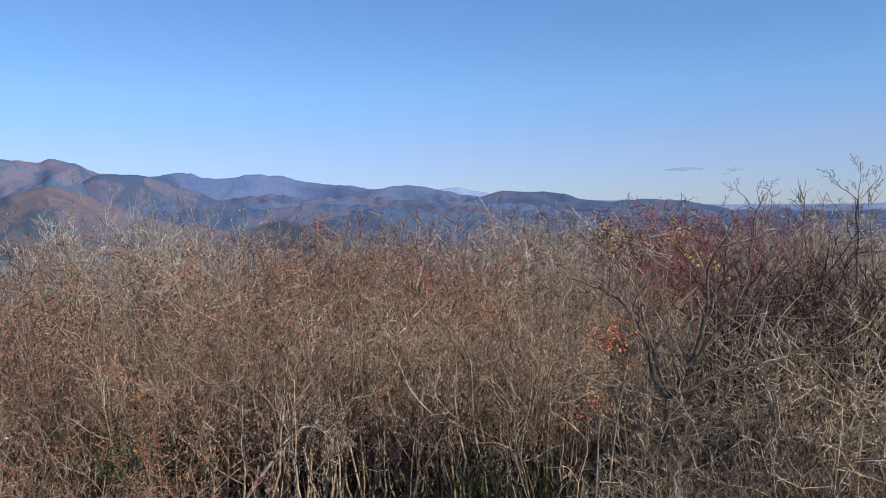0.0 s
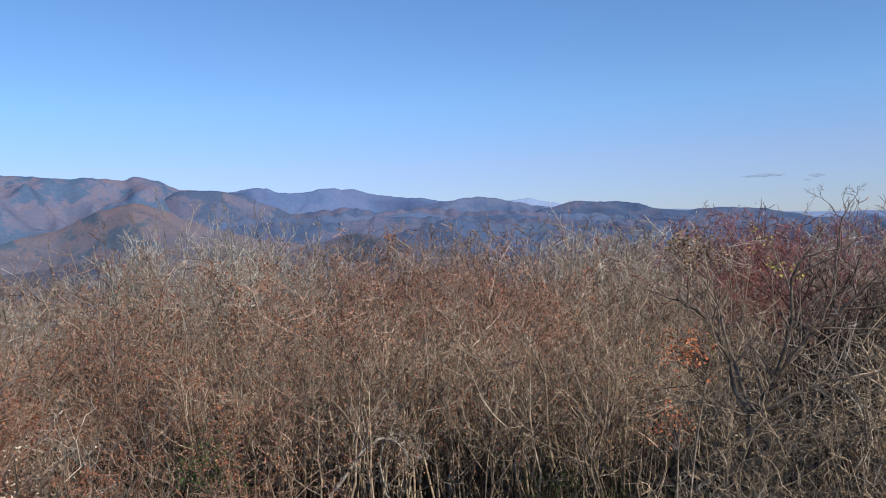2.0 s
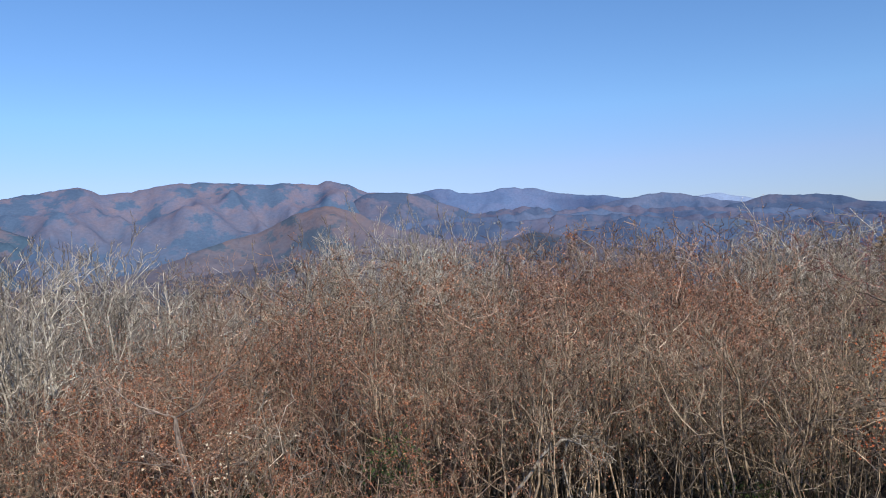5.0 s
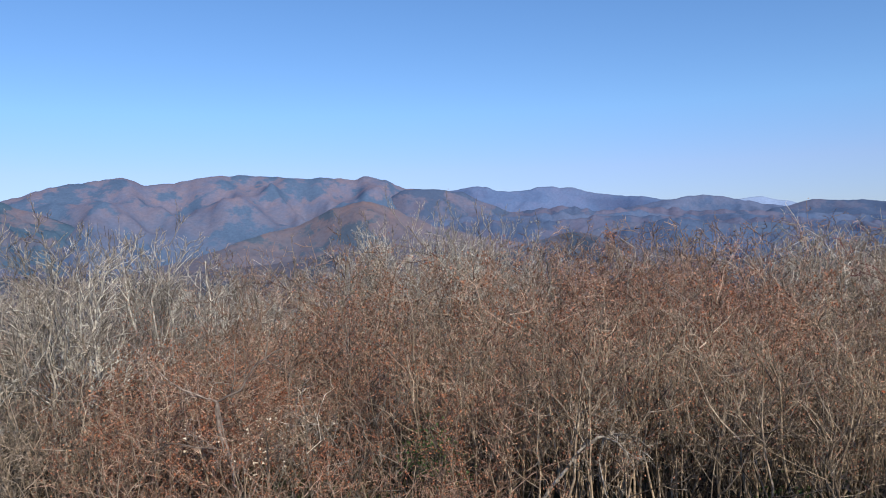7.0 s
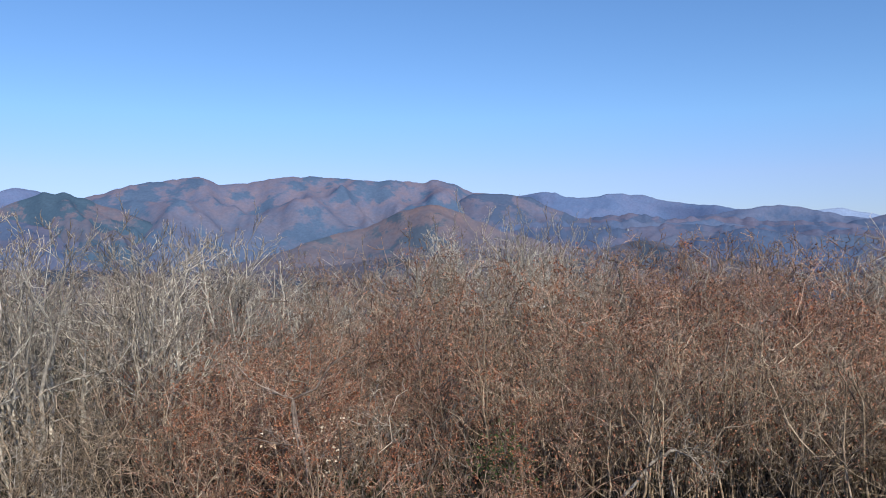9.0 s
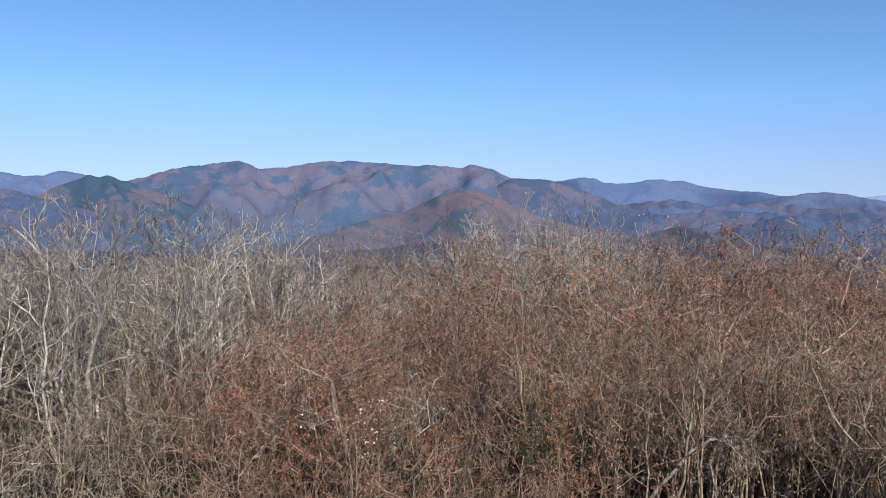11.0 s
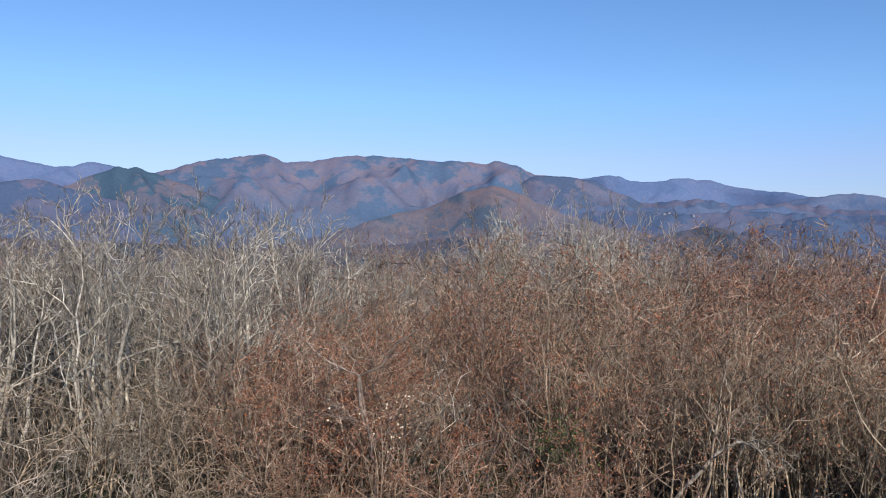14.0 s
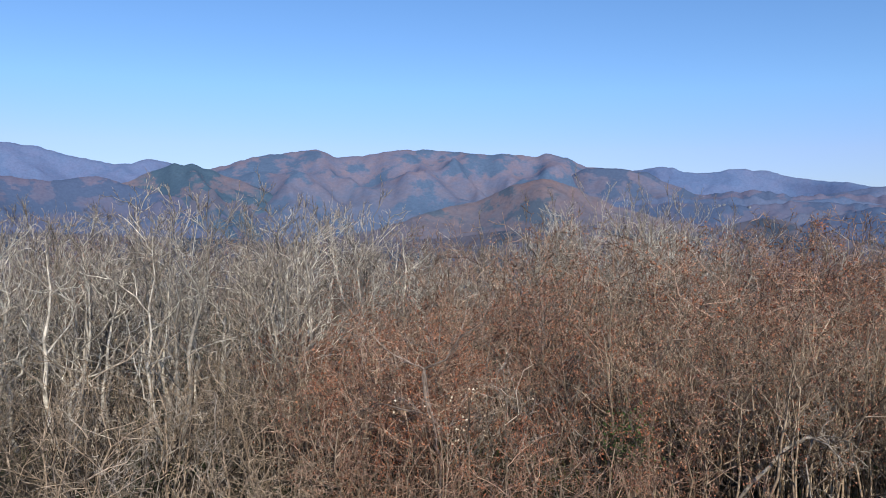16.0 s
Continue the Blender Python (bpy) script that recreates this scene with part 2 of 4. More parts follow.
def run(rng, p, d, length, segs, wiggle, lift):
    """A wandering line of points from p along d that turns upward by lift."""
    pts = [p]
    d = unit(d)
    for _ in range(segs):
        d = unit(d + np.array([rng.gauss(0, wiggle), rng.gauss(0, wiggle), rng.gauss(0, wiggle * 0.6) + lift]))
        p = p + d * (length / segs)
        pts.append(p)
    return pts


def side_way(rng, along, spread):
    s = np.array([rng.gauss(0, 1), rng.gauss(0, 1), rng.gauss(0, 0.35)])
    s = unit(s - along * s.dot(along))
    return unit(along * math.cos(spread) + s * math.sin(spread))


UP = np.array([0, 0, 1.0])


def crook(rng, p, d, length, segs, kink, lift):
    """A shoot that kinks from node to node but keeps its heading, turning up by lift."""
    pts = [p]
    d = unit(d)
    for _ in range(segs):
        way = unit(d + np.array([rng.gauss(0, kink), rng.gauss(0, kink), rng.gauss(0, kink * 0.6)]))
        p = p + way * (length / segs * rng.uniform(0.7, 1.3))
        pts.append(p)
        d = unit(d + UP * lift)
    return pts


def along_at(pts, f):
    i = min(int(f * (len(pts) - 1)), len(pts) - 2)
    step = pts[i + 1] - pts[i]
    return pts[i] + step * (f * (len(pts) - 1) - i), unit(step)


def aside(along, spread, turn):
    """A way that leaves along at the angle spread, on the side given by turn."""
    a = unit(np.cross(along, (1.0, 0.2, 0.0) if abs(along[2]) > 0.8 else (0.0, 0.0, 1.0)))
    b = np.cross(along, a)
    return along * math.cos(spread) + (a * math.cos(turn) + b * math.sin(turn)) * math.sin(spread)


def ramify(rng, fine, spots, pts, length, r, counts, fine_min, spread=0.75, lift=0.12, start=0.3, kink=0.2):
    """Side shoots along a shoot, each with its own side shoots; the last are pointed twigs."""
    turn = rng.uniform(0, 6.28)
    for k in range(counts[0]):
        f = min(0.985, start + (1 - start) * (k + rng.random()) / counts[0])
        p, along = along_at(pts, f)
        turn += 2.4 + rng.gauss(0, 0.5)
        way = unit(aside(along, spread * rng.uniform(0.6, 1.35), turn) + UP * lift)
        reach = length * rng.uniform(0.55, 1.2) * (1.2 - 0.65 * f)
        if len(counts) == 1:
            tip = p + way * reach
            fine.spike(p, tip, fine_min)
            spots.append(tip)
            continue
        segs = 4 if len(counts) > 2 else 2
        q = crook(rng, p, way, reach, segs, kink, lift)
        rr = max(fine_min * 1.15, r * (0.50 if len(counts) > 2 else 0.42) * (1.1 - 0.4 * f))
        fine.shoot(q, np.linspace(rr, max(fine_min * 0.8, rr * 0.45), segs + 1), 3)
        spots.append(q[-1])
        ramify(rng, fine, spots, q, reach * 0.48, rr, counts[1:], fine_min, spread, lift, 0.2, kink)


def shrub_wood(rng, height, stems, foot, radius, counts, spread=0.7, lean=0.10, kink=0.13, lift=0.14, sides=4, first=0.3, segs=7, reach=0.40, fine_min=0.0022):
    """Stems that rise from one root, each with limbs, branches and twigs. Returns the single stems, the twigs and the twigs' tips; the top stands at height."""
    raw, fine, spots = [], Wood(), []
    for _ in range(stems):
        a = rng.uniform(0, 2 * math.pi)
        q = foot * math.sqrt(rng.random())
        base = np.array([q * math.cos(a), q * math.sin(a), -0.05])
        h = height * rng.uniform(0.62, 0.98)
        tilt = lean * rng.uniform(0, 2.2)
        pts = crook(rng, base, np.array([math.cos(a) * tilt, math.sin(a) * tilt, 1.0]), h * rng.uniform(0.72, 0.88), segs, kink, 0.02)
        r0 = radius * rng.uniform(0.6, 1.3)
        w = Wood()
        w.shoot(pts, np.linspace(r0, r0 * 0.28, segs + 1), sides)
        raw.append(w)
        ramify(rng, fine, spots, pts, h * reach, r0, counts, fine_min, spread, lift, first * rng.uniform(0.8, 1.2), kink * 1.5)
    k = 0.87 * height / sorted(p[2] for p in spots)[int(len(spots) * 0.985)]
    wide = max(1.0, k)
    for w in (*raw, fine):
        w.v = [v * [wide, wide, k] for v in w.v]
    return raw, fine, [p * [wide, wide, k] for p in spots]


# ---- the lie of the land ----
def smooth(a, b, x):
    u = min(1.0, max(0.0, (x - a) / (b - a)))
    return u * u * (3 - 2 * u)


def land(x, y):
    """Height of the ground: a mound under the camera, a gentle brushy shoulder, then a long fall into the valley."""
    r = math.hypot(x, y)
    z = 1.3 * (1 - smooth(1.5, 7.5, r)) - 0.035 * max(0, min(r, 34) - 9)
    ahead = smooth(-0.5, 0.1, y / (r + 1e-6))
    fall = -1.0 * smooth(34, 60, r) * 5 - 62 * smooth(50, 640, r) - 70 * smooth(600, 1700, r)
    z += fall * (0.25 + 0.75 * ahead)
    z += 0.05 * noise.noise((x * 0.7, y * 0.7, 0)) * smooth(4, 8, r)
    z += 26 * smooth(250, 900, r) * noise.fractal((x / 420, y / 420, 3.1), 1.0, 2.0, 4)
    return z


def polar(az, r):
    """Place r metres off, az degrees to the left of the y axis."""
    return -r * math.sin(radians(az)), r * math.cos(radians(az))


def ground_sheet():
    rads = [0.0] + list(np.geomspace(1.2, 4950, 120))
    count = 288
    v, f = [], []
    for r in rads:
        for k in range(count):
            x, y = polar(k * 360 / count, r)
            v.append((x, y, land(x, y)))
    for i in range(len(rads) - 1):
        for k in range(count):
            k2 = (k + 1) % count
            f.append((i * count + k, (i + 1) * count + k, (i + 1) * count + k2, i * count + k2))
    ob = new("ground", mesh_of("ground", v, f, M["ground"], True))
    return tagged(ob, "leaf-littered mossy hillside falling into a wooded valley", "ground", kind="structure")


ground_sheet()


# ---- mountains ----
def crest_at(keys, az):
    """Height angle of a crest at az, through (az, angle) keys in falling az, with rounded joints."""
    if az >= keys[0][0]:
        return keys[0][1]
    for (a0, e0), (a1, e1) in zip(keys, keys[1:]):
        if az >= a1:
            u = (a0 - az) / (a0 - a1)
            w = 0.5 * u + 0.5 * u * u * (3 - 2 * u)
            return e0 + (e1 - e0) * w
    return keys[-1][1]


def range_mesh(name, label, keys, dist, depth, foot, mat, spur=1.0, size=420, seed=0, step=0.13, rough=0.075):
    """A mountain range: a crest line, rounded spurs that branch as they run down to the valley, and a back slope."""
    a_hi, a_lo = keys[0][0], keys[-1][0]
    n = int((a_hi - a_lo) / step)
    front, back = 34, 3
    rows_s = [1 - (j / front) ** 0.85 for j in range(front + 1)]
    v, f = [], []
    for i in range(n + 1):
        az = a_hi + (a_lo - a_hi) * i / n
        arc = radians(az) * dist / size
        even = crest_at(keys, az)
        jag = rough * noise.fractal((az * 1.3, seed, 0), 1.0, 2.0, 4)
        el = even + jag
        rc = dist * (1 + 0.05 * noise.noise((az * 0.12, seed, 7)))
        top = EYE + rc * math.tan(radians(el))
        for s in rows_s:
            r = rc - depth * s
            crest = EYE + rc * math.tan(radians(even + jag * max(0.0, 1 - 3 * s) ** 2))
            drift = arc + 0.55 * noise.noise((arc * 0.6, s * 1.4, seed + 9)) + 0.5 * s * noise.noise((arc * 0.35, 0.3, seed + 17))
            main = noise.noise((drift, s * 0.7, seed + 3))
            side = noise.noise((drift * 2.1 + 2.2 * s, s * 2.6, seed + 5))
            small = noise.fractal((drift * 4.5 - 2.0 * s, s * 7.0, seed + 8), 1.0, 2.0, 3)
            ridge = 0.62 * (0.42 - 2.1 * math.sqrt(main * main + 0.003)) + 0.34 * (0.36 - 2.0 * math.sqrt(side * side + 0.002)) + 0.10 * small
            z = foot + (crest - foot) * (1 - s ** 0.92 + 0.55 * spur * ridge * math.sin(math.pi * s ** 0.8) ** 0.8)
            if s > 0:
                z = min(z, EYE + r * math.tan(radians(el - 0.22 * min(1, s * 5))))
            x, y = polar(az, r)
            v.append((x, y, z))
        for j in range(1, back + 1):
            u = j / back
            x, y = polar(az, rc + depth * 0.35 * u)
            v.append((x, y, top + (foot - top) * u ** 2.4))
    row = front + back + 1
    for i in range(n):
        for j in range(row - 1):
            f.append((i * row + j, (i + 1) * row + j, (i + 1) * row + j + 1, i * row + j + 1))
    ob = new(name, mesh_of(name, v, f, mat, True))
    return tagged(ob, label, "mountains", kind="structure")


# distance haze is painted in: these woods colours are shifted towards blue
M["massif"] = forest("hazed_massif_woods", (0.132, 0.152, 0.242), (0.080, 0.130, 0.222), (0.184, 0.160, 0.212), 0.0046, 0.51, 0.0, 0.75)
M["brown_hill"] = forest("hazed_brown_woods", (0.155, 0.133, 0.165), (0.076, 0.104, 0.145), (0.218, 0.148, 0.148), 0.009, 0.55, 40, 0.5)
M["green_hill"] = forest("hazed_conifer_woods", (0.092, 0.102, 0.145), (0.055, 0.078, 0.118), (0.118, 0.112, 0.142), 0.009, 0.50, 90, 0.0)
M["dark_green"] = forest("hazed_left_conifers", (0.125, 0.128, 0.180), (0.056, 0.104, 0.160), (0.185, 0.140, 0.165), 0.006, 0.46, 120)
M["blue_range"] = forest("blue_haze_distance", (0.118, 0.172, 0.315), (0.106, 0.162, 0.305), (0.134, 0.175, 0.315), 0.005, 0.52, 150)
M["pale_range"] = forest("pale_haze_distance", (0.235, 0.315, 0.495), (0.23, 0.31, 0.49), (0.24, 0.318, 0.495), 0.004, 0.55, 170)
M["rolling"] = forest("hazed_rolling_woods", (0.122, 0.128, 0.205), (0.070, 0.104, 0.192), (0.155, 0.135, 0.195), 0.007, 0.50, 210)
M["navy_hill"] = forest("shaded_hazy_woods", (0.108, 0.130, 0.210), (0.072, 0.108, 0.198), (0.130, 0.130, 0.200), 0.007, 0.47, 260)

M["slate"] = forest("hazed_slate_woods", (0.108, 0.145, 0.250), (0.086, 0.130, 0.240), (0.125, 0.150, 0.248), 0.006, 0.50, 330)
M["shoulder"] = forest("hazed_shoulder_woods", (0.115, 0.130, 0.205), (0.070, 0.105, 0.185), (0.15, 0.14, 0.198), 0.007, 0.46, 300)

FOOT = -170
range_mesh("backdrop_pale", "farthest mountain ridge coloured pale blue for haze", [(24, 2.0), (8, 2.2), (1.6, 2.1), (-1.1, 2.36), (-2.7, 2.0), (-4.5, 1.6), (-11, 1.15), (-20, 0.55), (-27, 0.35), (-40, 0.3)], 4750, 300, FOOT, M["pale_range"], 0.7, 320, 3, rough=0.03, step=0.25)
range_mesh("backdrop_left", "far mountain shoulder coloured blue-mauve for haze", [(80, 4.0), (70, 4.6), (64, 4.55), (61.0, 4.38), (60.1, 4.3), (57, 3.63), (55.1, 3.33), (54.1, 3.37), (52.9, 3.75), (51.6, 3.5), (48, 2.6), (44, 2)], 4200, 600, FOOT, M["blue_range"], 0.7, 500, 11)
range_mesh("backdrop_blue", "twin-topped mountain ridge coloured blue for haze", [(25, 2.6), (19.8, 3.5), (17.9, 3.78), (17.2, 3.72), (16.4, 3.41), (15, 3.33), (13.2, 3.6), (11.4, 3.49), (9.4, 3.0), (7.7, 2.77), (6.4, 2.68), (4.7, 2.36), (3, 2.2), (0, 1.9), (-3, 1.4), (-6, 1.0)], 4300, 500, FOOT, M["blue_range"], 0.7, 500, 21)
MASSIF = range_mesh("mountain_massif", "long brown mountain massif with dark conifer stands, tinted mauve-blue for haze", [(56, 1.0), (52, 2.3), (49.3, 3.15), (48, 3.47), (46.1, 4.1), (45, 4.29), (42.8, 4.6), (41.9, 4.75), (40.5, 4.22), (38.7, 4.37), (36.4, 4.78), (35.6, 4.88), (35, 4.76), (34.4, 4.9), (32.4, 4.76), (30, 4.59), (28.4, 4.64), (26.4, 4.46), (25.7, 4.72), (24.4, 4.39), (22.9, 3.76), (20.9, 3.65), (19, 3.42), (17.2, 2.55), (15, 1.6), (12, 0.8)], 3600, 950, FOOT, M["massif"], 1.0, 620, 31, 0.1)
range_mesh("hill_conifer", "dark green conifer hill with two humps, tinted blue for haze", [(60, 0.6), (56, 1.5), (54.1, 2.26), (52.7, 2.94), (51.3, 3.5), (50.7, 3.38), (50.2, 3.51), (49.3, 3.2), (47.5, 2.6), (45, 1.7), (42, 0.6), (39, -0.6)], 3250, 600, FOOT, M["dark_green"], 0.9, 420, 35, 0.14)
range_mesh("hill_shoulder", "dark conifer shoulder of the massif, tinted blue for haze", [(27, 1.6), (24.6, 2.9), (22.9, 3.70), (20.9, 3.66), (19, 3.43), (17.2, 2.56), (15, 1.7), (12, 0.8)], 3450, 450, FOOT, M["shoulder"], 0.7, 420, 37, 0.14)
range_mesh("mountain_blue", "wooded mountain coloured slate blue for haze", [(9, 1.7), (6.5, 2.1), (4.8, 2.38), (3.7, 2.53), (2.5, 2.63), (1.5, 2.51), (-0.3, 2.12), (-2, 1.75), (-5, 1.2)], 4000, 450, FOOT, M["slate"], 0.8, 380, 27)
range_mesh("mountain_left_foothills", "dark wooded foothills below the far shoulder, tinted blue for haze", [(80, 2.2), (66, 2.4), (62, 2.35), (59, 2.1), (56, 2.5), (54, 1.9), (51, 1.2), (46, 0.6), (42, -0.2)], 3100, 600, FOOT, M["rolling"], 1.0, 480, 41)
range_mesh("mountain_right", "rounded mountain with dark conifer top, coloured blue-grey for haze", [(2, 0.8), (-1, 1.3), (-2.7, 1.67), (-4.3, 2.03), (-5.9, 1.9), (-7.1, 1.87), (-8.6, 1.68), (-9.8, 1.24), (-11.5, 1.03), (-14, 1.14), (-16.6, 0.93), (-18.4, 0.56), (-19.9, 0.2), (-24, 0.0), (-34, -0.2)], 3700, 650, FOOT, M["navy_hill"], 0.6, 420, 51)
range_mesh("hills_rolling_far", "rolling hills beyond the valley, coloured mauve for haze", [(24, 1.5), (19, 2.0), (15, 1.9), (12, 2.2), (9, 1.8), (6, 1.95), (3, 1.6), (0, 1.5), (-3, 1.2), (-8, 0.9), (-14, 0.5), (-20, 0.1)], 3500, 380, FOOT, M["rolling"], 0.45, 260, 61, rough=0.2)
ROLLING = range_mesh("hills_rolling_mid", "rolling brown wooded hills tinted blue for haze", [(22, 0.9), (17, 1.35), (13, 1.15), (9, 1.45), (5, 1.3), (2, 0.9), (-2, 1.0), (-6, 0.6), (-12, 0.3), (-18, -0.1), (-30, -0.5)], 2900, 360, FOOT, M["rolling"], 0.45, 260, 71, rough=0.2)
NAVY = range_mesh("hill_navy", "dark conifer slopes coloured blue for haze", [(10, -0.4), (7.5, 0.5), (4.5, 1.15), (2, 0.8), (0.6, 0.6), (-1, -0.1), (-4, 0.1), (-8, -0.2), (-13, -0.8)], 2300, 360, FOOT, M["navy_hill"], 0.5, 260, 81, rough=0.16)
range_mesh("hills_rolling_back", "low overlapping wooded ridges coloured blue-mauve for haze", [(22, 1.2), (18, 1.75), (15.5, 1.55), (12.5, 1.75), (9.5, 1.5), (7, 1.72), (4, 1.25), (1, 1.3), (-2, 1.05), (-5, 1.15), (-9, 0.7), (-14, 0.4), (-20, 0.0)], 3200, 240, FOOT, M["slate"], 0.45, 240, 65, step=0.2, rough=0.24)
range_mesh("hills_rolling_front", "dark wooded ridges overlapping in the valley, coloured blue for haze", [(10.5, 0.2), (9, 0.75), (7, 0.95), (5, 0.7), (3, 0.95), (1, 0.5), (-1, 0.7), (-4, 0.25), (-7, 0.4), (-11, 0.0), (-16, -0.1), (-22, -0.6)], 2600, 220, FOOT, M["shoulder"], 0.45, 240, 75, step=0.2, rough=0.24)
range_mesh("hill_brown", "rusty brown bare-wooded conical hill, tinted bluer for haze towards its foot", [(44, -2.2), (38, -0.9), (36.3, -0.35), (33.9, 0.5), (32.3, 0.95), (30.7, 1.25), (29.1, 1.95), (28, 2.5), (26, 2.92), (25.4, 2.9), (24, 2.43), (22.5, 1.75), (20.5, 0.9), (17, 0.1), (12, -0.8)], 1900, 520, -150, M["brown_hill"], 1.0, 420, 91, 0.1)
range_mesh("hill_dark", "dark green conifer knoll tinted blue for haze", [(19, -1.6), (16, -0.7), (13.5, -0.1), (11.3, 0.38), (10, 0.2), (8.6, -0.3), (6, -0.9), (2, -1.6)], 1350, 280, -120, M["green_hill"], 0.7, 320, 101)
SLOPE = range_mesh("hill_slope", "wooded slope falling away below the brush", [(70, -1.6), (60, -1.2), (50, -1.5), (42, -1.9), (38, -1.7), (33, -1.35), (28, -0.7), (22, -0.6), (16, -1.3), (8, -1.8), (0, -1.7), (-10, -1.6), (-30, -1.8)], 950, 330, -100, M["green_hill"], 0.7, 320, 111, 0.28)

# ---- brush ----
def tops(az):
    """How much taller (or lower) than its neighbours the brush stands, by direction."""
    if az < -18:
        return 1.05
    if az < -4:
        return 0.95 + 0.007 * (-4 - az)
    if az < 14:
        return 1.03
    if az < 27:
        return 1.12
    if az < 37:
        return 0.96
    return 0.98


def brush_height(az, r):
    h = 1.85 + 0.62 * smooth(8, 15, r) + 0.75 * smooth(14, 27, r) + 0.35 * smooth(24, 34, r)
    if -20 < az < 14:
        h *= 1 + 0.09 * smooth(13, 20, r)
    return (1.21 + 0.05 * smooth(11, 17, r)) * h * tops(az)


def kind_at(az, r, u):
    """Which shrub grows there: red-twigged, tan, grey or maroon."""
    rusty = 0.6 if 38.5 < az < 45.5 and r < 11.5 else 0.35 if 20 < az < 31 and r < 12 else 0.6 if -1 < az < 10 and 10.0 < r < 16 else 0.6 if 11.5 < az < 14.5 and 17 < r < 22 else 0.10 if -5 < az < 39 else 0.0
    if (u * 7.3) % 1.0 < rusty:
        return "rust"
    if r < 15 and not (-23 < az < -12 and r > 12.5):
        red = 0.15 if az > 44 else 0.5 if az > 27 else 0.45 if az > 17 else 0.66 if az > 1 else 0.6 if az > -6 else 0.10
        rest = (0.55 if r < 9 else 0.25) if az > 44 else 0.9 if az < -6 else 0.6
    else:
        if -23 < az < -12 and r > 12.5:
            return "maroon" if u < 0.7 else "tan"
        red = 0.36 if az > 38 else 0.38 if az > 29 else 0.08 if az > 16 else 0.82 if az > -3 else 0.2
        rest = 0.45 if az > 27 else 0.15 if az > 14 else 0.7
    if u < red:
        return "red"
    return "tan" if (u - red) / (1 - red) < rest else "grey"


rng = random.Random(7)
LABELS = {
    "red": ("red_twig_shrub", "leafless shrub with reddish twigs and a few dry leaves"),
    "rust": ("rusty_shrub", "twiggy shrub full of small rust-red dry leaves"),
    "tan": ("tan_shrub", "leafless tan-twigged shrub with thin upright stems"),
    "grey": ("grey_shrub", "bare grey-barked shrub with crooked branches"),
    "upright": ("upright_shrub", "clump of slender upright light tan stems with twiggy tops"),
    "beige": ("beige_shrub", "bare shrub with dry twigs coloured a lighter beige to look sunlit"),
    "maroon": ("maroon_shrub", "bare shrub with dark maroon twigs"),
}


def make_shrub(kind, seed):
    """One shrub, about two metres high: each stem, the crown of twigs and, where it keeps some, dry leaves."""
    r = random.Random(seed)
    name, label = LABELS[kind]
    if kind == "grey":
        wood, fine, spots = shrub_wood(r, 2.0, 5, 0.40, 0.0105, (7, 4, 4), 0.98, 0.22, 0.27, 0.07, first=0.18, reach=0.46)
    elif kind == "upright":
        wood, fine, spots = shrub_wood(r, 2.0, 8, 0.55, 0.0125, (6, 4, 5), 0.80, 0.10, 0.13, 0.08, first=0.45, reach=0.38)
    elif kind == "rust":
        wood, fine, spots = shrub_wood(r, 2.0, 5, 0.46, 0.0098, (7, 4, 4), 0.95, 0.18, 0.18, 0.06, first=0.22, reach=0.46)
    elif kind in ("tan", "beige"):
        wood, fine, spots = shrub_wood(r, 2.0, 6, 0.48, 0.0098, (7, 4, 4), 0.95, 0.20, 0.19, 0.06, first=0.2, reach=0.46, fine_min=0.0017 if kind == "beige" else 0.0022)
    else:
        wood, fine, spots = shrub_wood(r, 2.0, 5, 0.46, 0.0098, (7, 4, 5), 1.0, 0.21, 0.20, 0.05, first=0.2, reach=0.48)
    ob = tagged(new(name), label, "shrub", "hillside brush")
    for w in wood:
        part("stem", w.mesh("stem", M[{"grey": "grey", "upright": "straw", "beige": "beige"}.get(kind, "tan")]), ob)
    part("crown", fine.mesh("crown", M[{"upright": "tan", "rust": "red"}.get(kind, kind)]), ob)
    leaves = Leaves()
    share = {"rust": 2.8, "red": r.choice((0.4, 0.7, 1.2)), "upright": r.choice((0.2, 0.4, 0.7))}.get(kind, 0.12)
    for p in r.choices(spots, k=int(len(spots) * share)):
        leaves.leaf(p + np.array([r.gauss(0, 0.025) for _ in range(3)]), r.uniform(0.012, 0.026) if kind == "rust" else r.uniform(0.012, 0.025), r)
    part("foliage", leaves.mesh("foliage", M[{"rust": "leaf_rust", "red": "leaf_red", "upright": "leaf_red"}.get(kind, "leaf_tan")]), ob)
    return ob


stock = {k: [make_shrub(k, 100 + 10 * i + len(k)) for i in range(5)] for k in ("red", "tan", "grey")}
stock["upright"] = [make_shrub("upright", 170 + i) for i in range(5)]
stock["rust"] = [make_shrub("rust", 280 + i) for i in range(4)]
stock["beige"] = [make_shrub("beige", 240 + i) for i in range(4)]
stock["maroon"] = [make_shrub("maroon", 190 + i) for i in range(2)]
used = set()


def plant(kind, az, r, h, rng):
    ob = rng.choice(stock[kind])
    x, y = polar(az, r)
    s = h / 2.0
    m = pose(x, y, land(x, y), rng.uniform(-5, 5), rng.uniform(-5, 5), rng.uniform(0, 360)) @ Matrix.Diagonal((s * rng.uniform(0.9, 1.15), s * rng.uniform(0.9, 1.15), s, 1))
    if ob.name not in used:
        used.add(ob.name)
        ob.matrix_basis = m
        return ob
    made = copy_thing(ob, Matrix.Identity(4))
    made.matrix_basis = m
    return made


NEAR_END = 14.5
r = 7.0
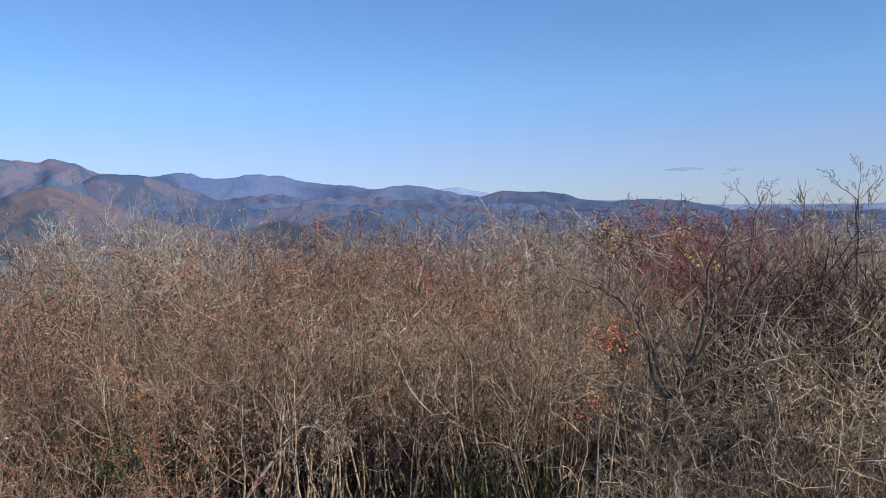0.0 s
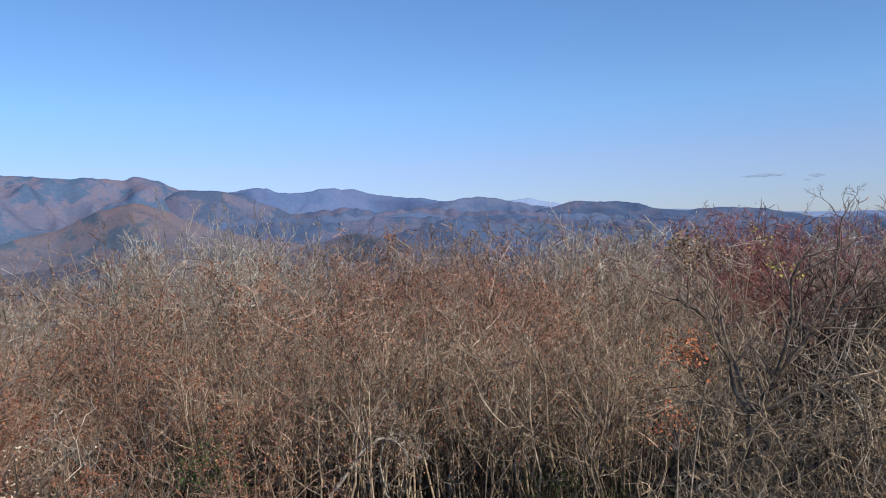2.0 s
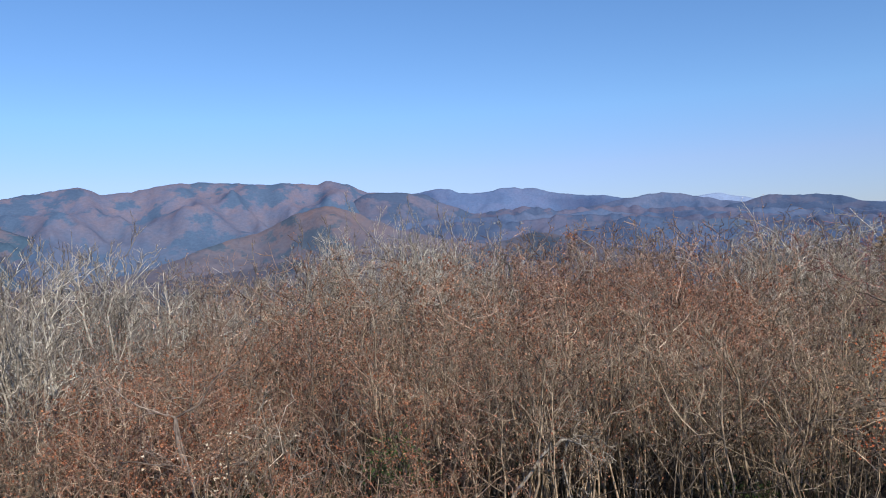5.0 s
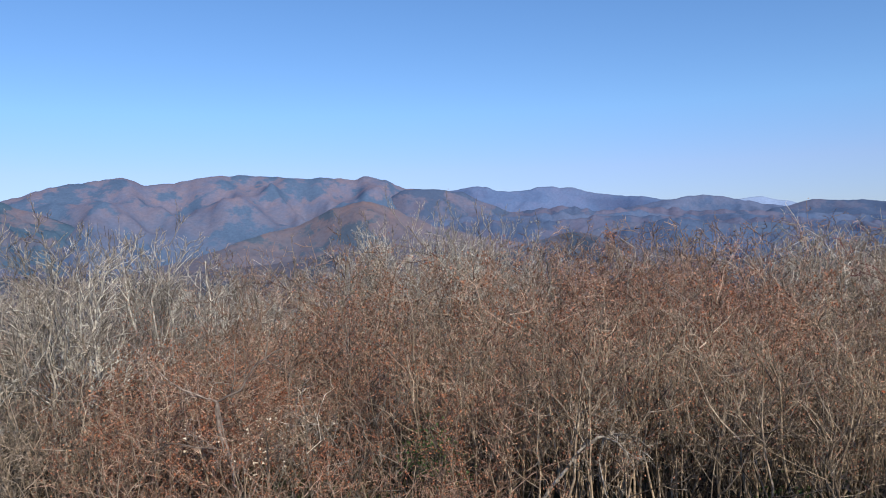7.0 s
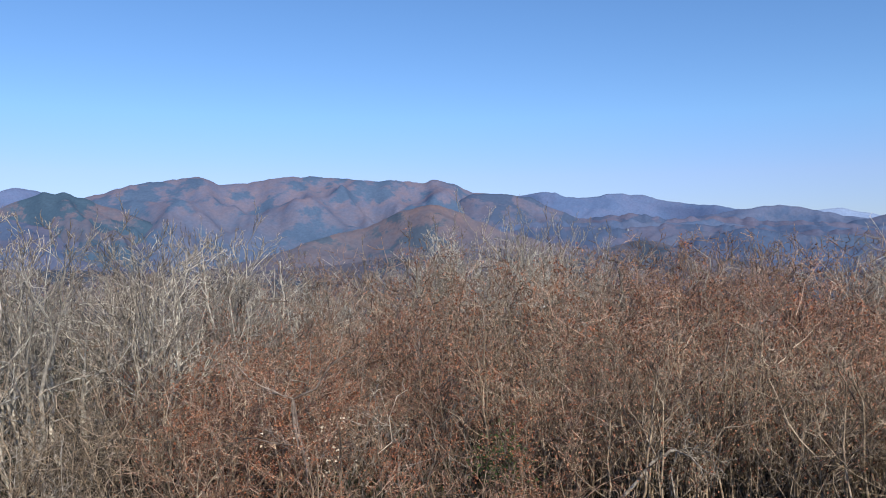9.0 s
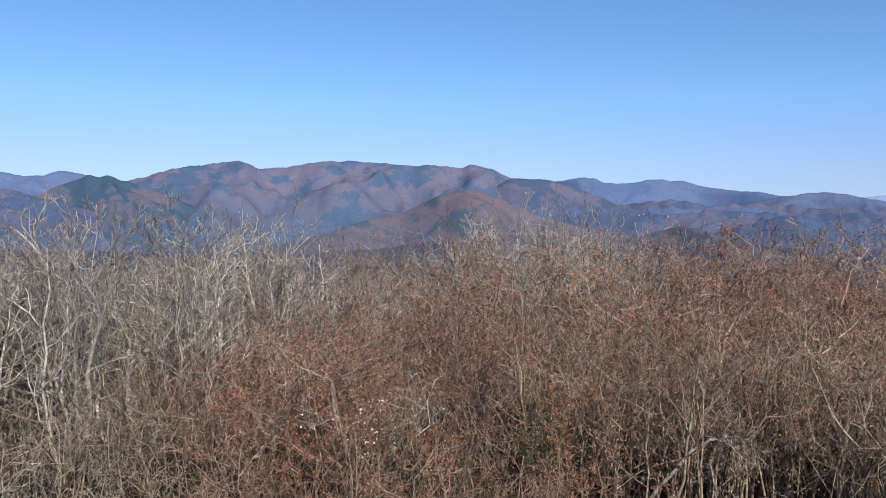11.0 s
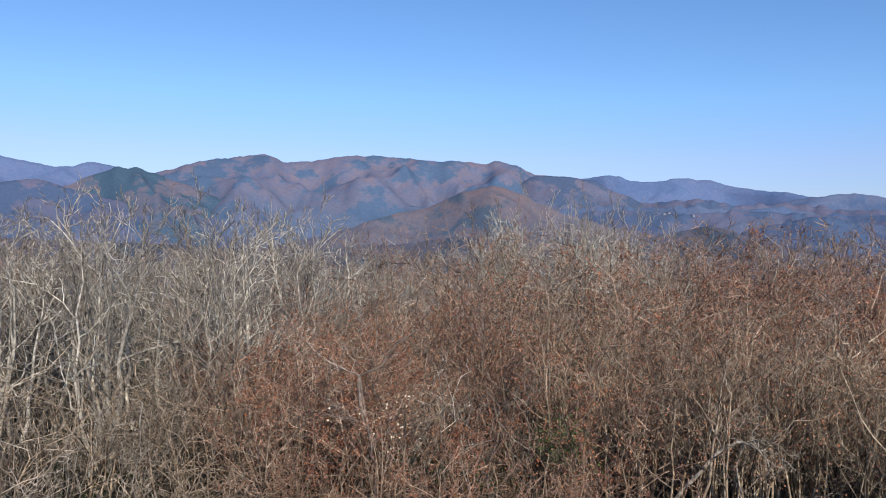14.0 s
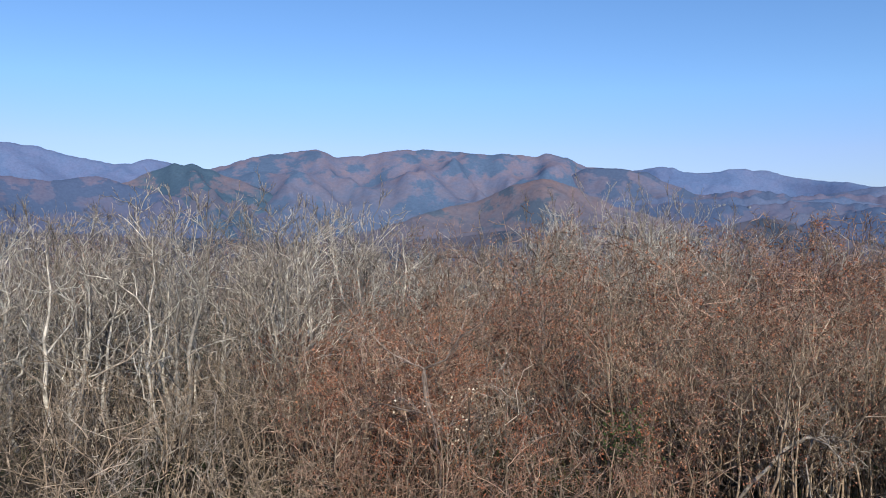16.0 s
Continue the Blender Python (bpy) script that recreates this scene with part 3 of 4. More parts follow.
while r < NEAR_END:
    step = 0.80 + 0.012 * r
    az = -34 + rng.uniform(0, 4)
    while az < 68:
        rr = r + rng.uniform(-0.4, 0.4)
        aa = az + rng.uniform(-1.6, 1.6)
        low = 0.62 if aa < -23 and rr < 9.6 else 0.66 if 43 < aa < 64 and rr > 9 or 35 < aa <= 43 and rr > 11 else 1.0
        what = kind_at(aa, rr, rng.random())
        if -7 < aa < 20 and rr < 10.6:
            if rr < 8.1:
                az += math.degrees(step / r)
                continue
            what = "upright" if rng.random() < 0.75 else what
        if what == "tan" and aa < -7 and rng.random() < 0.8:
            what = "beige"
        plant(what, aa, rr, brush_height(aa, rr) * low * rng.uniform(0.70, 1.14), rng)
        az += math.degrees(step / r)
    r += 0.82

az = -6.5
while az < 20:
    plant("upright" if rng.random() < 0.8 else "tan", az, rng.uniform(8.0, 9.4), rng.uniform(1.9, 2.5), rng)
    az += rng.uniform(0.8, 1.5)

for lo, hi in ((-33, -6), (18, 66)):
    az = lo
    while az < hi:
        rr = rng.uniform(5.9, 6.9)
        plant("red" if 17 < az < 44 and rng.random() < 0.85 else "beige" if az < -8 else "tan", az, rr, rng.uniform(0.65, 1.0) if az < -8 else rng.uniform(0.8, 1.25), rng)
        az += rng.uniform(2.2, 3.8)

for az, rr, h in ((-12.6, 6.0, 1.15), (-14.4, 5.7, 1.0), (-16.2, 5.8, 1.1), (-17.8, 6.1, 1.3), (-19.6, 5.9, 1.2), (-21.8, 6.2, 1.35)):
    plant("beige" if h > 1.12 else "grey", az, rr, h, rng)

for az, rr, h in ((38.6, 8.0, 1.9), (39.8, 8.6, 2.15), (40.8, 7.8, 1.9), (41.8, 8.4, 2.1), (42.8, 9.0, 2.1), (37.6, 9.0, 2.1)):
    plant("red", az, rr, h, rng)
az = -20.0
while az > -31:
    plant("beige" if rng.random() < 0.8 else "grey", az, rng.uniform(6.5, 7.7), rng.uniform(2.25, 2.65), rng)
    az -= 0.8

for shrubs in stock.values():
    for ob in shrubs:
        if ob.name not in used:
            used.add(ob.name)
            x, y = polar(-27 + 3 * len(used), 13.8)
            ob.matrix_basis = pose(x, y, land(x, y), 0, 0, 40) @ Matrix.Scale(1.25, 4)

# the brush further back, one tangle for each colour of twig
far = {k: ([], [], [0]) for k in ("red", "tan", "grey", "maroon")}
far_stock = []
for i in range(10):
    q = random.Random(500 + i)
    wood, fine, tips = shrub_wood(q, 2.0, 4, 0.50, 0.0075, (6, 3, 4), 0.92, 0.24, 0.26, 0.07, 3, 0.2, reach=0.46, segs=5, fine_min=0.0027)
    bits, count = [], 0
    for w in (*wood, fine):
        v, f = w.arrays()
        bits.append((v, f + count))
        count += len(v)
    bud = Leaves()
    for p in q.choices(tips, k=70):
        bud.leaf(p + np.array([q.gauss(0, 0.04) for _ in range(3)]), q.uniform(0.009, 0.020), q)
    quads = np.array(bud.f) + count
    bits.append((np.concatenate([np.asarray(v) for v in bud.v]), np.concatenate([quads[:, :3], quads[:, [0, 2, 3]]])))
    far_stock.append((np.concatenate([v for v, _ in bits]), np.concatenate([f for _, f in bits])))
r = NEAR_END
while r < 31:
    step = 1.0 + 0.027 * r + 0.05 * max(0, r - 19)
    az = -36 + rng.uniform(0, 3)
    while az < 70:
        rr = r + rng.uniform(-0.7, 0.7)
        aa = az + rng.uniform(-1.2, 1.2)
        x, y = polar(aa, rr)
        v, f = rng.choice(far_stock)
        s = brush_height(aa, rr) * rng.uniform(0.92 if aa < -4 else 0.80 if 14 < aa < 28 else 0.74, 1.04 if 14 < aa < 28 else 1.06) / 2.0
        t = rng.uniform(0, 2 * math.pi)
        w = v * [s, s, s]
        w = np.stack([w[:, 0] * math.cos(t) - w[:, 1] * math.sin(t) + x, w[:, 0] * math.sin(t) + w[:, 1] * math.cos(t) + y, w[:, 2] + land(x, y)], 1)
        what = kind_at(aa, rr, rng.random())
        vs, fs, n = far["red" if what == "rust" else what]
        vs.append(w)
        fs.append(f + n[0])
        n[0] += len(w)
        az += math.degrees(step / r) * (0.62 if az < -4 and r < 24 else 1.0)
    r += 1.15 + 0.012 * r
for k, words in (("red", "distant tangle of reddish bare twigs"), ("tan", "distant tangle of tan bare twigs"), ("grey", "distant tangle of pale grey bare branches"), ("maroon", "distant tangle of dark maroon twigs")):
    vs, fs, n = far[k]
    ob = new("brush_" + k, mesh_of("brush_" + k, np.concatenate(vs), np.concatenate(fs), M["far_" + k], True))
    tagged(ob, words, "brush", kind="stuff")


# ---- trees that stand out of the brush ----
def bare_tree(name, label, seed, height, girth, mat, trunks=2, limbs=6, branches=4, counts=(4, 3), kink=0.16, lean=0.14, spread=0.95, lift=0.05):
    """A leafless tree with one or more crooked trunks: trunks, rising limbs and a crown of fine upright twigs."""
    r = random.Random(seed)
    ob = tagged(new(name), label, "tree", "bare trees in the brush")
    crown, tips = Wood(), []
    for _ in range(trunks):
        a = r.uniform(0, 2 * math.pi)
        base = np.array([0.42 * math.cos(a), 0.42 * math.sin(a), -0.08])
        h = height * r.uniform(0.66, 0.94)
        pts = crook(r, base, np.array([math.cos(a) * lean * r.random(), math.sin(a) * lean * r.random(), 1.0]), h * 0.84, 9, kink * 0.75, 0.02)
        g = girth * r.uniform(0.7, 1.2)
        w = Wood()
        w.shoot(pts, np.linspace(g, g * 0.12, 10), 7)
        trunk = part("trunk", w.mesh("trunk", mat), ob)
        turn = r.uniform(0, 6.28)
        for n in range(limbs):
            f = min(0.97, 0.28 + 0.7 * (n + r.random()) / limbs)
            p, way = along_at(pts, f)
            turn += 2.4 + r.gauss(0, 0.5)
            length = h * r.uniform(0.28, 0.46) * (1.2 - 0.7 * f)
            lp = crook(r, p, unit(aside(way, spread * r.uniform(0.6, 1.25), turn) + UP * 0.05), length, 6, kink * 1.35, lift)
            lr = g * (1 - 0.68 * f) * 0.52
            limb = Wood()
            limb.shoot(lp, np.linspace(lr, max(0.003, lr * 0.16), 7), 5)
            side = r.uniform(0, 6.28)
            for k in range(branches):
                u = min(0.96, 0.2 + 0.8 * (k + r.random()) / branches)
                q, bway = along_at(lp, u)
                side += 2.4 + r.gauss(0, 0.4)
                bp = crook(r, q, unit(aside(bway, r.uniform(0.45, 0.9), side) + UP * 0.15), length * r.uniform(0.35, 0.65) * (1.2 - 0.6 * u), 4, kink * 1.4, lift)
                br = max(0.0036, lr * 0.45 * (1 - 0.4 * u))
                limb.shoot(bp, np.linspace(br, 0.003, 5), 4)
                ramify(r, crown, tips, bp, length * 0.22, br, counts, 0.0026, 0.62, 0.25, 0.2, kink)
            ramify(r, crown, tips, lp, length * 0.25, lr, counts, 0.0028, 0.6, 0.25, 0.6, kink)
            part("limb", limb.mesh("limb", mat), trunk)
        ramify(r, crown, tips, pts, h * 0.12, g * 0.4, counts, 0.0030, 0.5, 0.3, 0.75, kink)
    part("crown", crown.mesh("crown", M["ash"]), ob)
    return ob


PALE = "pale grey-barked bare tree with crooked branches"
pale_stock = [bare_tree("pale_tree", PALE, 900 + i, 4.0, 0.034, M["pale"], trunks=3, kink=0.23) for i in range(4)]
pale_stock += [bare_tree("grey_tree", "bare tree with brownish grey crooked branches", 940 + i, 4.0, 0.028, M["grey"], trunks=3, kink=0.23) for i in range(3)]
vase_stock = [bare_tree("vase_tree", "pale bare tree with steeply rising forked limbs", 970 + i, 4.0, 0.026, M["pale"], trunks=4, limbs=5, kink=0.15, spread=0.62, lift=0.12, lean=0.3) for i in range(3)]


def stand(ob, az, r, scale, turn, first):
    x, y = polar(az, r)
    m = pose(x, y, land(x, y), 0, 0, turn) @ Matrix.Scale(scale, 4)
    if not first:
        ob = copy_thing(ob, Matrix.Identity(4))
    ob.matrix_basis = m
    return ob


spots = []
q = random.Random(55)
for k in range(26):
    spots.append((36.5 + 29 * k / 25 + q.uniform(-0.6, 0.6), q.uniform(9.6, 17), q.uniform(0.94, 1.07)))
for k in range(15):
    spots.append((15.5 + 11 * k / 14 + q.uniform(-0.5, 0.5), q.uniform(18, 26), q.uniform(1.05, 1.2)))
for k in range(6):
    spots.append((27.5 + 12 * k / 5 + q.uniform(-0.7, 0.7), q.uniform(22, 28), q.uniform(0.80, 0.90)))
for k in range(7):
    spots.append((-10 + 9 * k / 6 + q.uniform(-0.7, 0.7), q.uniform(17, 25), q.uniform(0.95, 1.1)))
for k in range(6):
    spots.append((2 + 11 * k / 5 + q.uniform(-0.7, 0.7), q.uniform(22, 28), q.uniform(0.86, 0.98)))
for stock_of, places in ((vase_stock, [p for p in spots if 14 < p[0] < 28]), (pale_stock, [p for p in spots if not 14 < p[0] < 28])):
    for i, (az, r, size) in enumerate(places):
        k = i % len(stock_of)
        stand(stock_of[k], az, r, size, q.uniform(0, 360), i < len(stock_of))

# dark saplings whose tips reach over the brush
def sapling(seed):
    r = random.Random(seed)
    ob = tagged(new("sapling"), "slender dark bare sapling with steep upright shoots", "tree", "saplings over the brush")
    pts = run(r, np.array([0, 0, -0.05]), np.array([0.03, 0.02, 1]), 4.0, 8, 0.05, 0.05)
    w, crown = Wood(), Wood()
    w.shoot(pts, np.linspace(0.022, 0.005, 9), 5)
    part("trunk", w.mesh("trunk", M["brown"]), ob)
    for _ in range(14):
        f = r.uniform(0.3, 0.97)
        i = min(int(f * 8), 7)
        p = pts[i] + (pts[i + 1] - pts[i]) * (f * 8 - i)
        bp = run(r, p, side_way(r, np.array([0, 0, 1.0]), r.uniform(0.35, 0.75)), r.uniform(0.25, 0.75) * (1.3 - f), 3, 0.16, 0.12)
        crown.shoot(bp, [0.007, 0.006, 0.005, 0.003], 3)
        for _ in range(3):
            k = r.randrange(1, 4)
            crown.shoot(run(r, bp[k], side_way(r, unit(bp[k] - bp[k - 1]), 0.5), r.uniform(0.12, 0.3), 2, 0.12, 0.15), [0.005, 0.0045, 0.003], 3)
    part("crown", crown.mesh("crown", M["brown"]), ob)
    return ob


sap_stock = [sapling(1200 + i) for i in range(4)]
SAPLINGS = [(28.5, 27, 1.9), (25.4, 27, 2.2), (17.1, 28, 2.8), (16.6, 28.5, 2.2), (14.1, 27, 1.5), (12.1, 28, 0.8), (30.3, 26, 0.9), (27.0, 28, 0.7), (23.4, 27, 1.0),
            (55.6, 16, 0.9), (58.8, 17, 0.8), (53.2, 18, 0.7), (50.2, 17, 1.3), (47.0, 19, 0.9), (44.2, 18, 1.2), (41.5, 20, 0.6), (57.2, 20, 0.3), (60.8, 15, 1.0), (63, 18, 1.0),
            (20.2, 29, 0.9), (9.5, 26, 0.2), (4.0, 24, -0.1), (0.5, 23, -0.2), (-9.5, 20, 0.4), (-23.5, 14, 1.4), (-24.4, 15, 0.9), (-25.5, 14, 1.6), (-26.6, 16, 0.9), (-28.8, 13, 1.2)]
for i, (az, r, el) in enumerate(SAPLINGS):
    x, y = polar(az, r)
    stand(sap_stock[i % 4], az, r, (EYE + r * math.tan(radians(el)) - land(x, y)) / 4.0, 70 * i, i < 4)


def shaped_tree(name, label, az, r, z, mat, trunk, limbs, girth, seed, twigs=10, fine=0.0026, depth=0.35, length=0.55, kind="tree"):
    """A tree whose trunk and limbs run through given offsets (to the right, up) from its fork, swaying in depth."""
    rnd = random.Random(seed)
    x0, y0 = polar(az, r)
    right = np.array([math.cos(radians(az)), math.sin(radians(az)), 0])
    ahead = np.array([-math.sin(radians(az)), math.cos(radians(az)), 0])
    foot = land(x0, y0)
    ob = tagged(new(name), label, kind)
    ob.location = (x0, y0, foot)
    crown = Wood()

    def line(offsets, sway):
        pts = [np.array([0, 0, z - foot])]
        for i, (a, b) in enumerate(offsets):
            pts.append(np.array([0, 0, z - foot]) + right * a + ahead * sway * (i + 1) / len(offsets) + np.array([0, 0, b]))
        fine_pts = []
        for p, n in zip(pts, pts[1:]):
            fine_pts += [p, p * 0.5 + n * 0.5 + np.array([rnd.gauss(0, 0.012) for _ in range(3)])]
        return fine_pts + [pts[-1]]

    w = Wood()
    tp = line([*trunk, (trunk[-1][0], foot - z - 0.08)], 0.0)
    w.shoot(tp, np.linspace(girth * 0.92, girth * 1.15, len(tp)), 9)
    body = part("trunk", w.mesh("trunk", mat), ob)
    for offsets, g in limbs:
        lp = line(offsets, rnd.uniform(-depth, depth))
        w = Wood()
        w.shoot(lp, np.linspace(g, g * 0.3, len(lp)), 6)
        for n in range(twigs):
            p, way = along_at(lp, min(0.97, 0.15 + 0.85 * (n + rnd.random()) / twigs))
            reach = length * rnd.uniform(0.4, 1.1)
            bp = crook(rnd, p, unit(aside(way, rnd.uniform(0.5, 1.1), 2.4 * n + rnd.gauss(0, 0.5)) + UP * 0.1), reach, 5, 0.2, 0.06)
            br = max(fine, g * 0.3)
            bough = Wood()
            bough.shoot(bp, np.linspace(br, br * 0.45, 6), 4)
            part("branch", bough.mesh("branch", M["tan"] if mat == M["brown"] else mat), ob)
            ramify(rnd, crown, [], bp, reach * 0.42, br, (6, 4), fine * 0.85, 0.8, 0.06, 0.15, 0.2)
        part("limb", w.mesh("limb", M["tan"] if mat == M["brown"] and g < 0.024 else mat), body)
    part("crown", crown.mesh("crown", M["tan"] if mat == M["brown"] else mat), ob)
    return ob


shaped_tree("forked_tree", "dark crooked bare tree forking low over the brush", -15.4, 6.6, EYE - 6.6 * math.tan(radians(12.4)), M["brown"],
            [(-0.02, -0.31), (-0.09, -0.63), (-0.10, -0.87)],
            [([(-0.12, 0.17), (-0.14, 0.38), (-0.23, 0.61), (-0.39, 0.80), (-0.53, 0.89)], 0.026), ([(-0.13, 0.40), (-0.22, 0.80), (-0.34, 1.02)], 0.018),
             ([(0.06, 0.06), (0.16, 0.24), (0.25, 0.52), (0.30, 0.75), (0.30, 1.03), (0.44, 1.26)], 0.026), ([(0.12, 0.05), (0.30, 0.17), (0.48, 0.27), (0.80, 0.34), (1.1, 0.50)], 0.021),
             ([(-0.14, 0.01), (-0.44, 0.08), (-0.66, 0.03)], 0.014), ([(0.10, -0.10), (0.35, -0.04), (0.6, -0.06)], 0.010), ([(0.2, 0.3), (0.42, 0.62), (0.62, 0.80), (0.85, 1.05)], 0.02)], 0.040, 31, twigs=12, fine=0.0024)
shaped_tree("low_branched_tree", "dark bare tree with low spreading boughs", -19.5, 7.0, 0.62, M["brown"], [(-0.1, -0.3)],
            [([(0.3, 0.14), (0.6, 0.25), (1.1, 0.32), (1.6, 0.30)], 0.019), ([(-0.3, 0.05), (-0.6, 0.02), (-0.9, -0.1)], 0.014), ([(0.2, 0.4), (0.5, 0.7), (0.6, 1.1)], 0.012)], 0.022, 32, twigs=8, fine=0.0024, length=0.42)
shaped_tree("dead_snag", "weathered grey dead tree with two spread arms", 36.8, 7.3, EYE - 7.3 * math.tan(radians(10.57)), M["umber"],
            [(0.01, -0.18), (0.07, -0.39), (0.12, -0.65), (0.17, -0.81)],
            [([(-0.09, 0.04), (-0.28, 0.14), (-0.49, 0.34), (-0.56, 0.43)], 0.011), ([(0.20, 0.08), (0.33, 0.29), (0.56, 0.42), (0.51, 0.58), (0.56, 0.82)], 0.011),
             ([(0.05, -0.42), (-0.2, -0.36), (-0.45, -0.30)], 0.012), ([(0.12, -0.6), (0.4, -0.5), (0.62, -0.52)], 0.012)], 0.012, 33, twigs=9, length=0.36)
shaped_tree("arched_branch", "bleached branch arching over the undergrowth", 9.9, 7.5, EYE - 7.5 * math.tan(radians(13.9)), M["grey"],
            [(-0.08, -0.03), (-0.23, -0.14), (-0.49, -0.47), (-0.63, -0.68)],
            [([(0.12, -0.01), (0.26, -0.11)], 0.012), ([(0.10, 0.05), (0.30, 0.03), (0.42, -0.05)], 0.010), ([(-0.05, -0.2), (0.0, -0.5), (0.1, -0.75)], 0.011), ([(-0.1, 0.02), (-0.02, 0.14), (0.05, 0.22)], 0.008)], 0.016, 34, twigs=5, length=0.3, kind="branch")
shaped_tree("tall_bare_tree", "tall slender bare tree rising over the brush", -21.2, 11.6, EYE + 0.02, M["umber"],
            [(-0.04, -0.35), (-0.10, -0.75), (-0.12, -1.3)],
            [([(-0.10, 0.12), (-0.20, 0.24), (-0.26, 0.34)], 0.007), ([(0.08, 0.16), (0.19, 0.30), (0.22, 0.40)], 0.007), ([(-0.08, -0.5), (-0.30, -0.25), (-0.56, 0.0)], 0.008), ([(-0.06, -0.6), (0.2, -0.3), (0.45, -0.05)], 0.008), ([(0.05, 0.1), (0.0, 0.3)], 0.006)], 0.012, 35, twigs=3, length=0.24)
shaped_tree("tall_bare_tree", "tall slender bare tree rising over the brush", -27.2, 10.5, EYE + 0.10, M["umber"],
            [(0.0, -0.4), (-0.02, -0.9), (-0.04, -1.5)],
            [([(-0.12, 0.12), (-0.22, 0.22), (-0.30, 0.34)], 0.007), ([(0.10, 0.10), (0.20, 0.22), (0.26, 0.34)], 0.007), ([(0.0, -0.5), (0.25, -0.3), (0.5, -0.15)], 0.008), ([(0, -0.3), (-0.2, -0.1), (-0.32, 0.1)], 0.007), ([(0.02, 0.2), (0.02, 0.4)], 0.006)], 0.012, 36, twigs=4, length=0.24)

# dense shrubs added and coloured near black to paint the hollow's shade
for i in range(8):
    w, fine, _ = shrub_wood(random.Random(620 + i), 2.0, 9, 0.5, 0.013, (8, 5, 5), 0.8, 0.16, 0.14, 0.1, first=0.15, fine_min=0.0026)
    ob = tagged(new("dark_shrub"), "dense bare shrub coloured near black in place of shade", "shrub", "hillside brush")
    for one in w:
        part("stem", one.mesh("stem", M["shade_black"]), ob)
    part("crown", fine.mesh("crown", M["shade_black"]), ob)
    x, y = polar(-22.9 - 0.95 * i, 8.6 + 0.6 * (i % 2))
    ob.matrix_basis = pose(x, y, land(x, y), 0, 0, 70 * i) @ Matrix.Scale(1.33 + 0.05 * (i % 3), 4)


# ---- leaves that still hang, seen one by one ----
def leafy_sprig(name, label, az, r, el, mat, count, size, reach, seed):
    """A thin shoot standing in the brush that still carries its leaves."""
    rnd = random.Random(seed)
    x, y = polar(az, r)
    foot = land(x, y)
    top = EYE + r * math.tan(radians(el)) - foot
    ob = tagged(new(name), label, "shrub")
    ob.location = (x, y, foot)
    w, leaves = Wood(), Leaves()
    pts = run(rnd, np.array([0, 0, -0.05]), np.array([0, 0, 1.0]), top + 0.05 + reach * 0.4, 6, 0.05, 0.02)
    w.shoot(pts, np.linspace(0.011, 0.004, 7), 5)
    stem = part("stem", w.mesh("stem", M["tan"]), ob)
    twig = Wood()
    for _ in range(max(4, count // 12)):
        c = np.array([0, 0, top]) + np.array([rnd.gauss(0, reach * 0.45), rnd.gauss(0, reach * 0.45), rnd.gauss(0, reach * 0.4)])
        tall = pts[-1][2] - pts[0][2]
        u = min(0.99, max(0.1, (c[2] - reach * rnd.uniform(0.5, 1.3) - pts[0][2]) / tall)) * 6
        i = min(int(u), 5)
        p = pts[i] + (pts[i + 1] - pts[i]) * (u - i)
        bp = run(rnd, p, c - p, float(np.linalg.norm(c - p)), 3, 0.18, 0.03)
        c = bp[-1]
        twig.shoot(bp, [0.0042, 0.0036, 0.003, 0.0022], 3)
        for _ in range(12 if count > 48 else 6):
            leaves.leaf(c + np.array([rnd.gauss(0, 0.02 + reach * 0.2) for _ in range(3)]), size * rnd.uniform(0.7, 1.3), rnd)
    part("twig", twig.mesh("twig", M["umber"]), ob)
    part("foliage", leaves.mesh("foliage", mat), ob)


leafy_sprig("pale_leaved_shrub", "shrub with bleached papery leaves still hanging", 33.6, 7.1, -13.6, M["leaf_pale"], 84, 0.032, 0.36, 1)
leafy_sprig("pale_leaved_shrub", "shrub with bleached papery leaves still hanging", 35.6, 7.0, -14.6, M["leaf_pale"], 60, 0.032, 0.34, 2)
for i, (az, r, el) in enumerate([(22.0, 7.2, -14.6), (22.8, 7.3, -15.2), (21.4, 7.4, -15.6), (-1.4, 8.3, -17.6), (-3.2, 8.4, -17.9), (-27.6, 7.4, -14.2), (-28.4, 7.3, -15.0)]):
    leafy_sprig("evergreen_shrub", "low dark green leafy shrub under the brush", az, r, el, M["leaf_green"], 240, 0.035, 0.22, 60 + i)
leafy_sprig("orange_leaved_shrub", "small shrub with orange-red autumn leaves", -10.95, 6.0, -8.6, M["leaf_orange"], 420, 0.022, 0.16, 3)
leafy_sprig("orange_leaved_shrub", "small shrub with orange-red autumn leaves", -10.1, 5.9, -12.8, M["leaf_orange"], 160, 0.02, 0.16, 4)
leafy_sprig("yellow_leaved_shrub", "thin shrub with a few yellow leaves", -16.7, 8.4, -1.2, M["leaf_yellow"], 12, 0.035, 0.04, 5)
leafy_sprig("yellow_leaved_shrub", "thin shrub with a few yellow leaves", -18.4, 7.8, -3.3, M["leaf_yellow"], 18, 0.04, 0.04, 6)
leafy_sprig("yellow_leaved_shrub", "thin shrub with a few yellow leaves", -17.1, 7.8, -2.9, M["leaf_yellow"], 12, 0.035, 0.04, 7)
leafy_sprig("yellow_leaved_shrub", "thin shrub with a few yellow leaves", -13.6, 7.3, -7.9, M["leaf_yellow"], 6, 0.03, 0.05, 8)
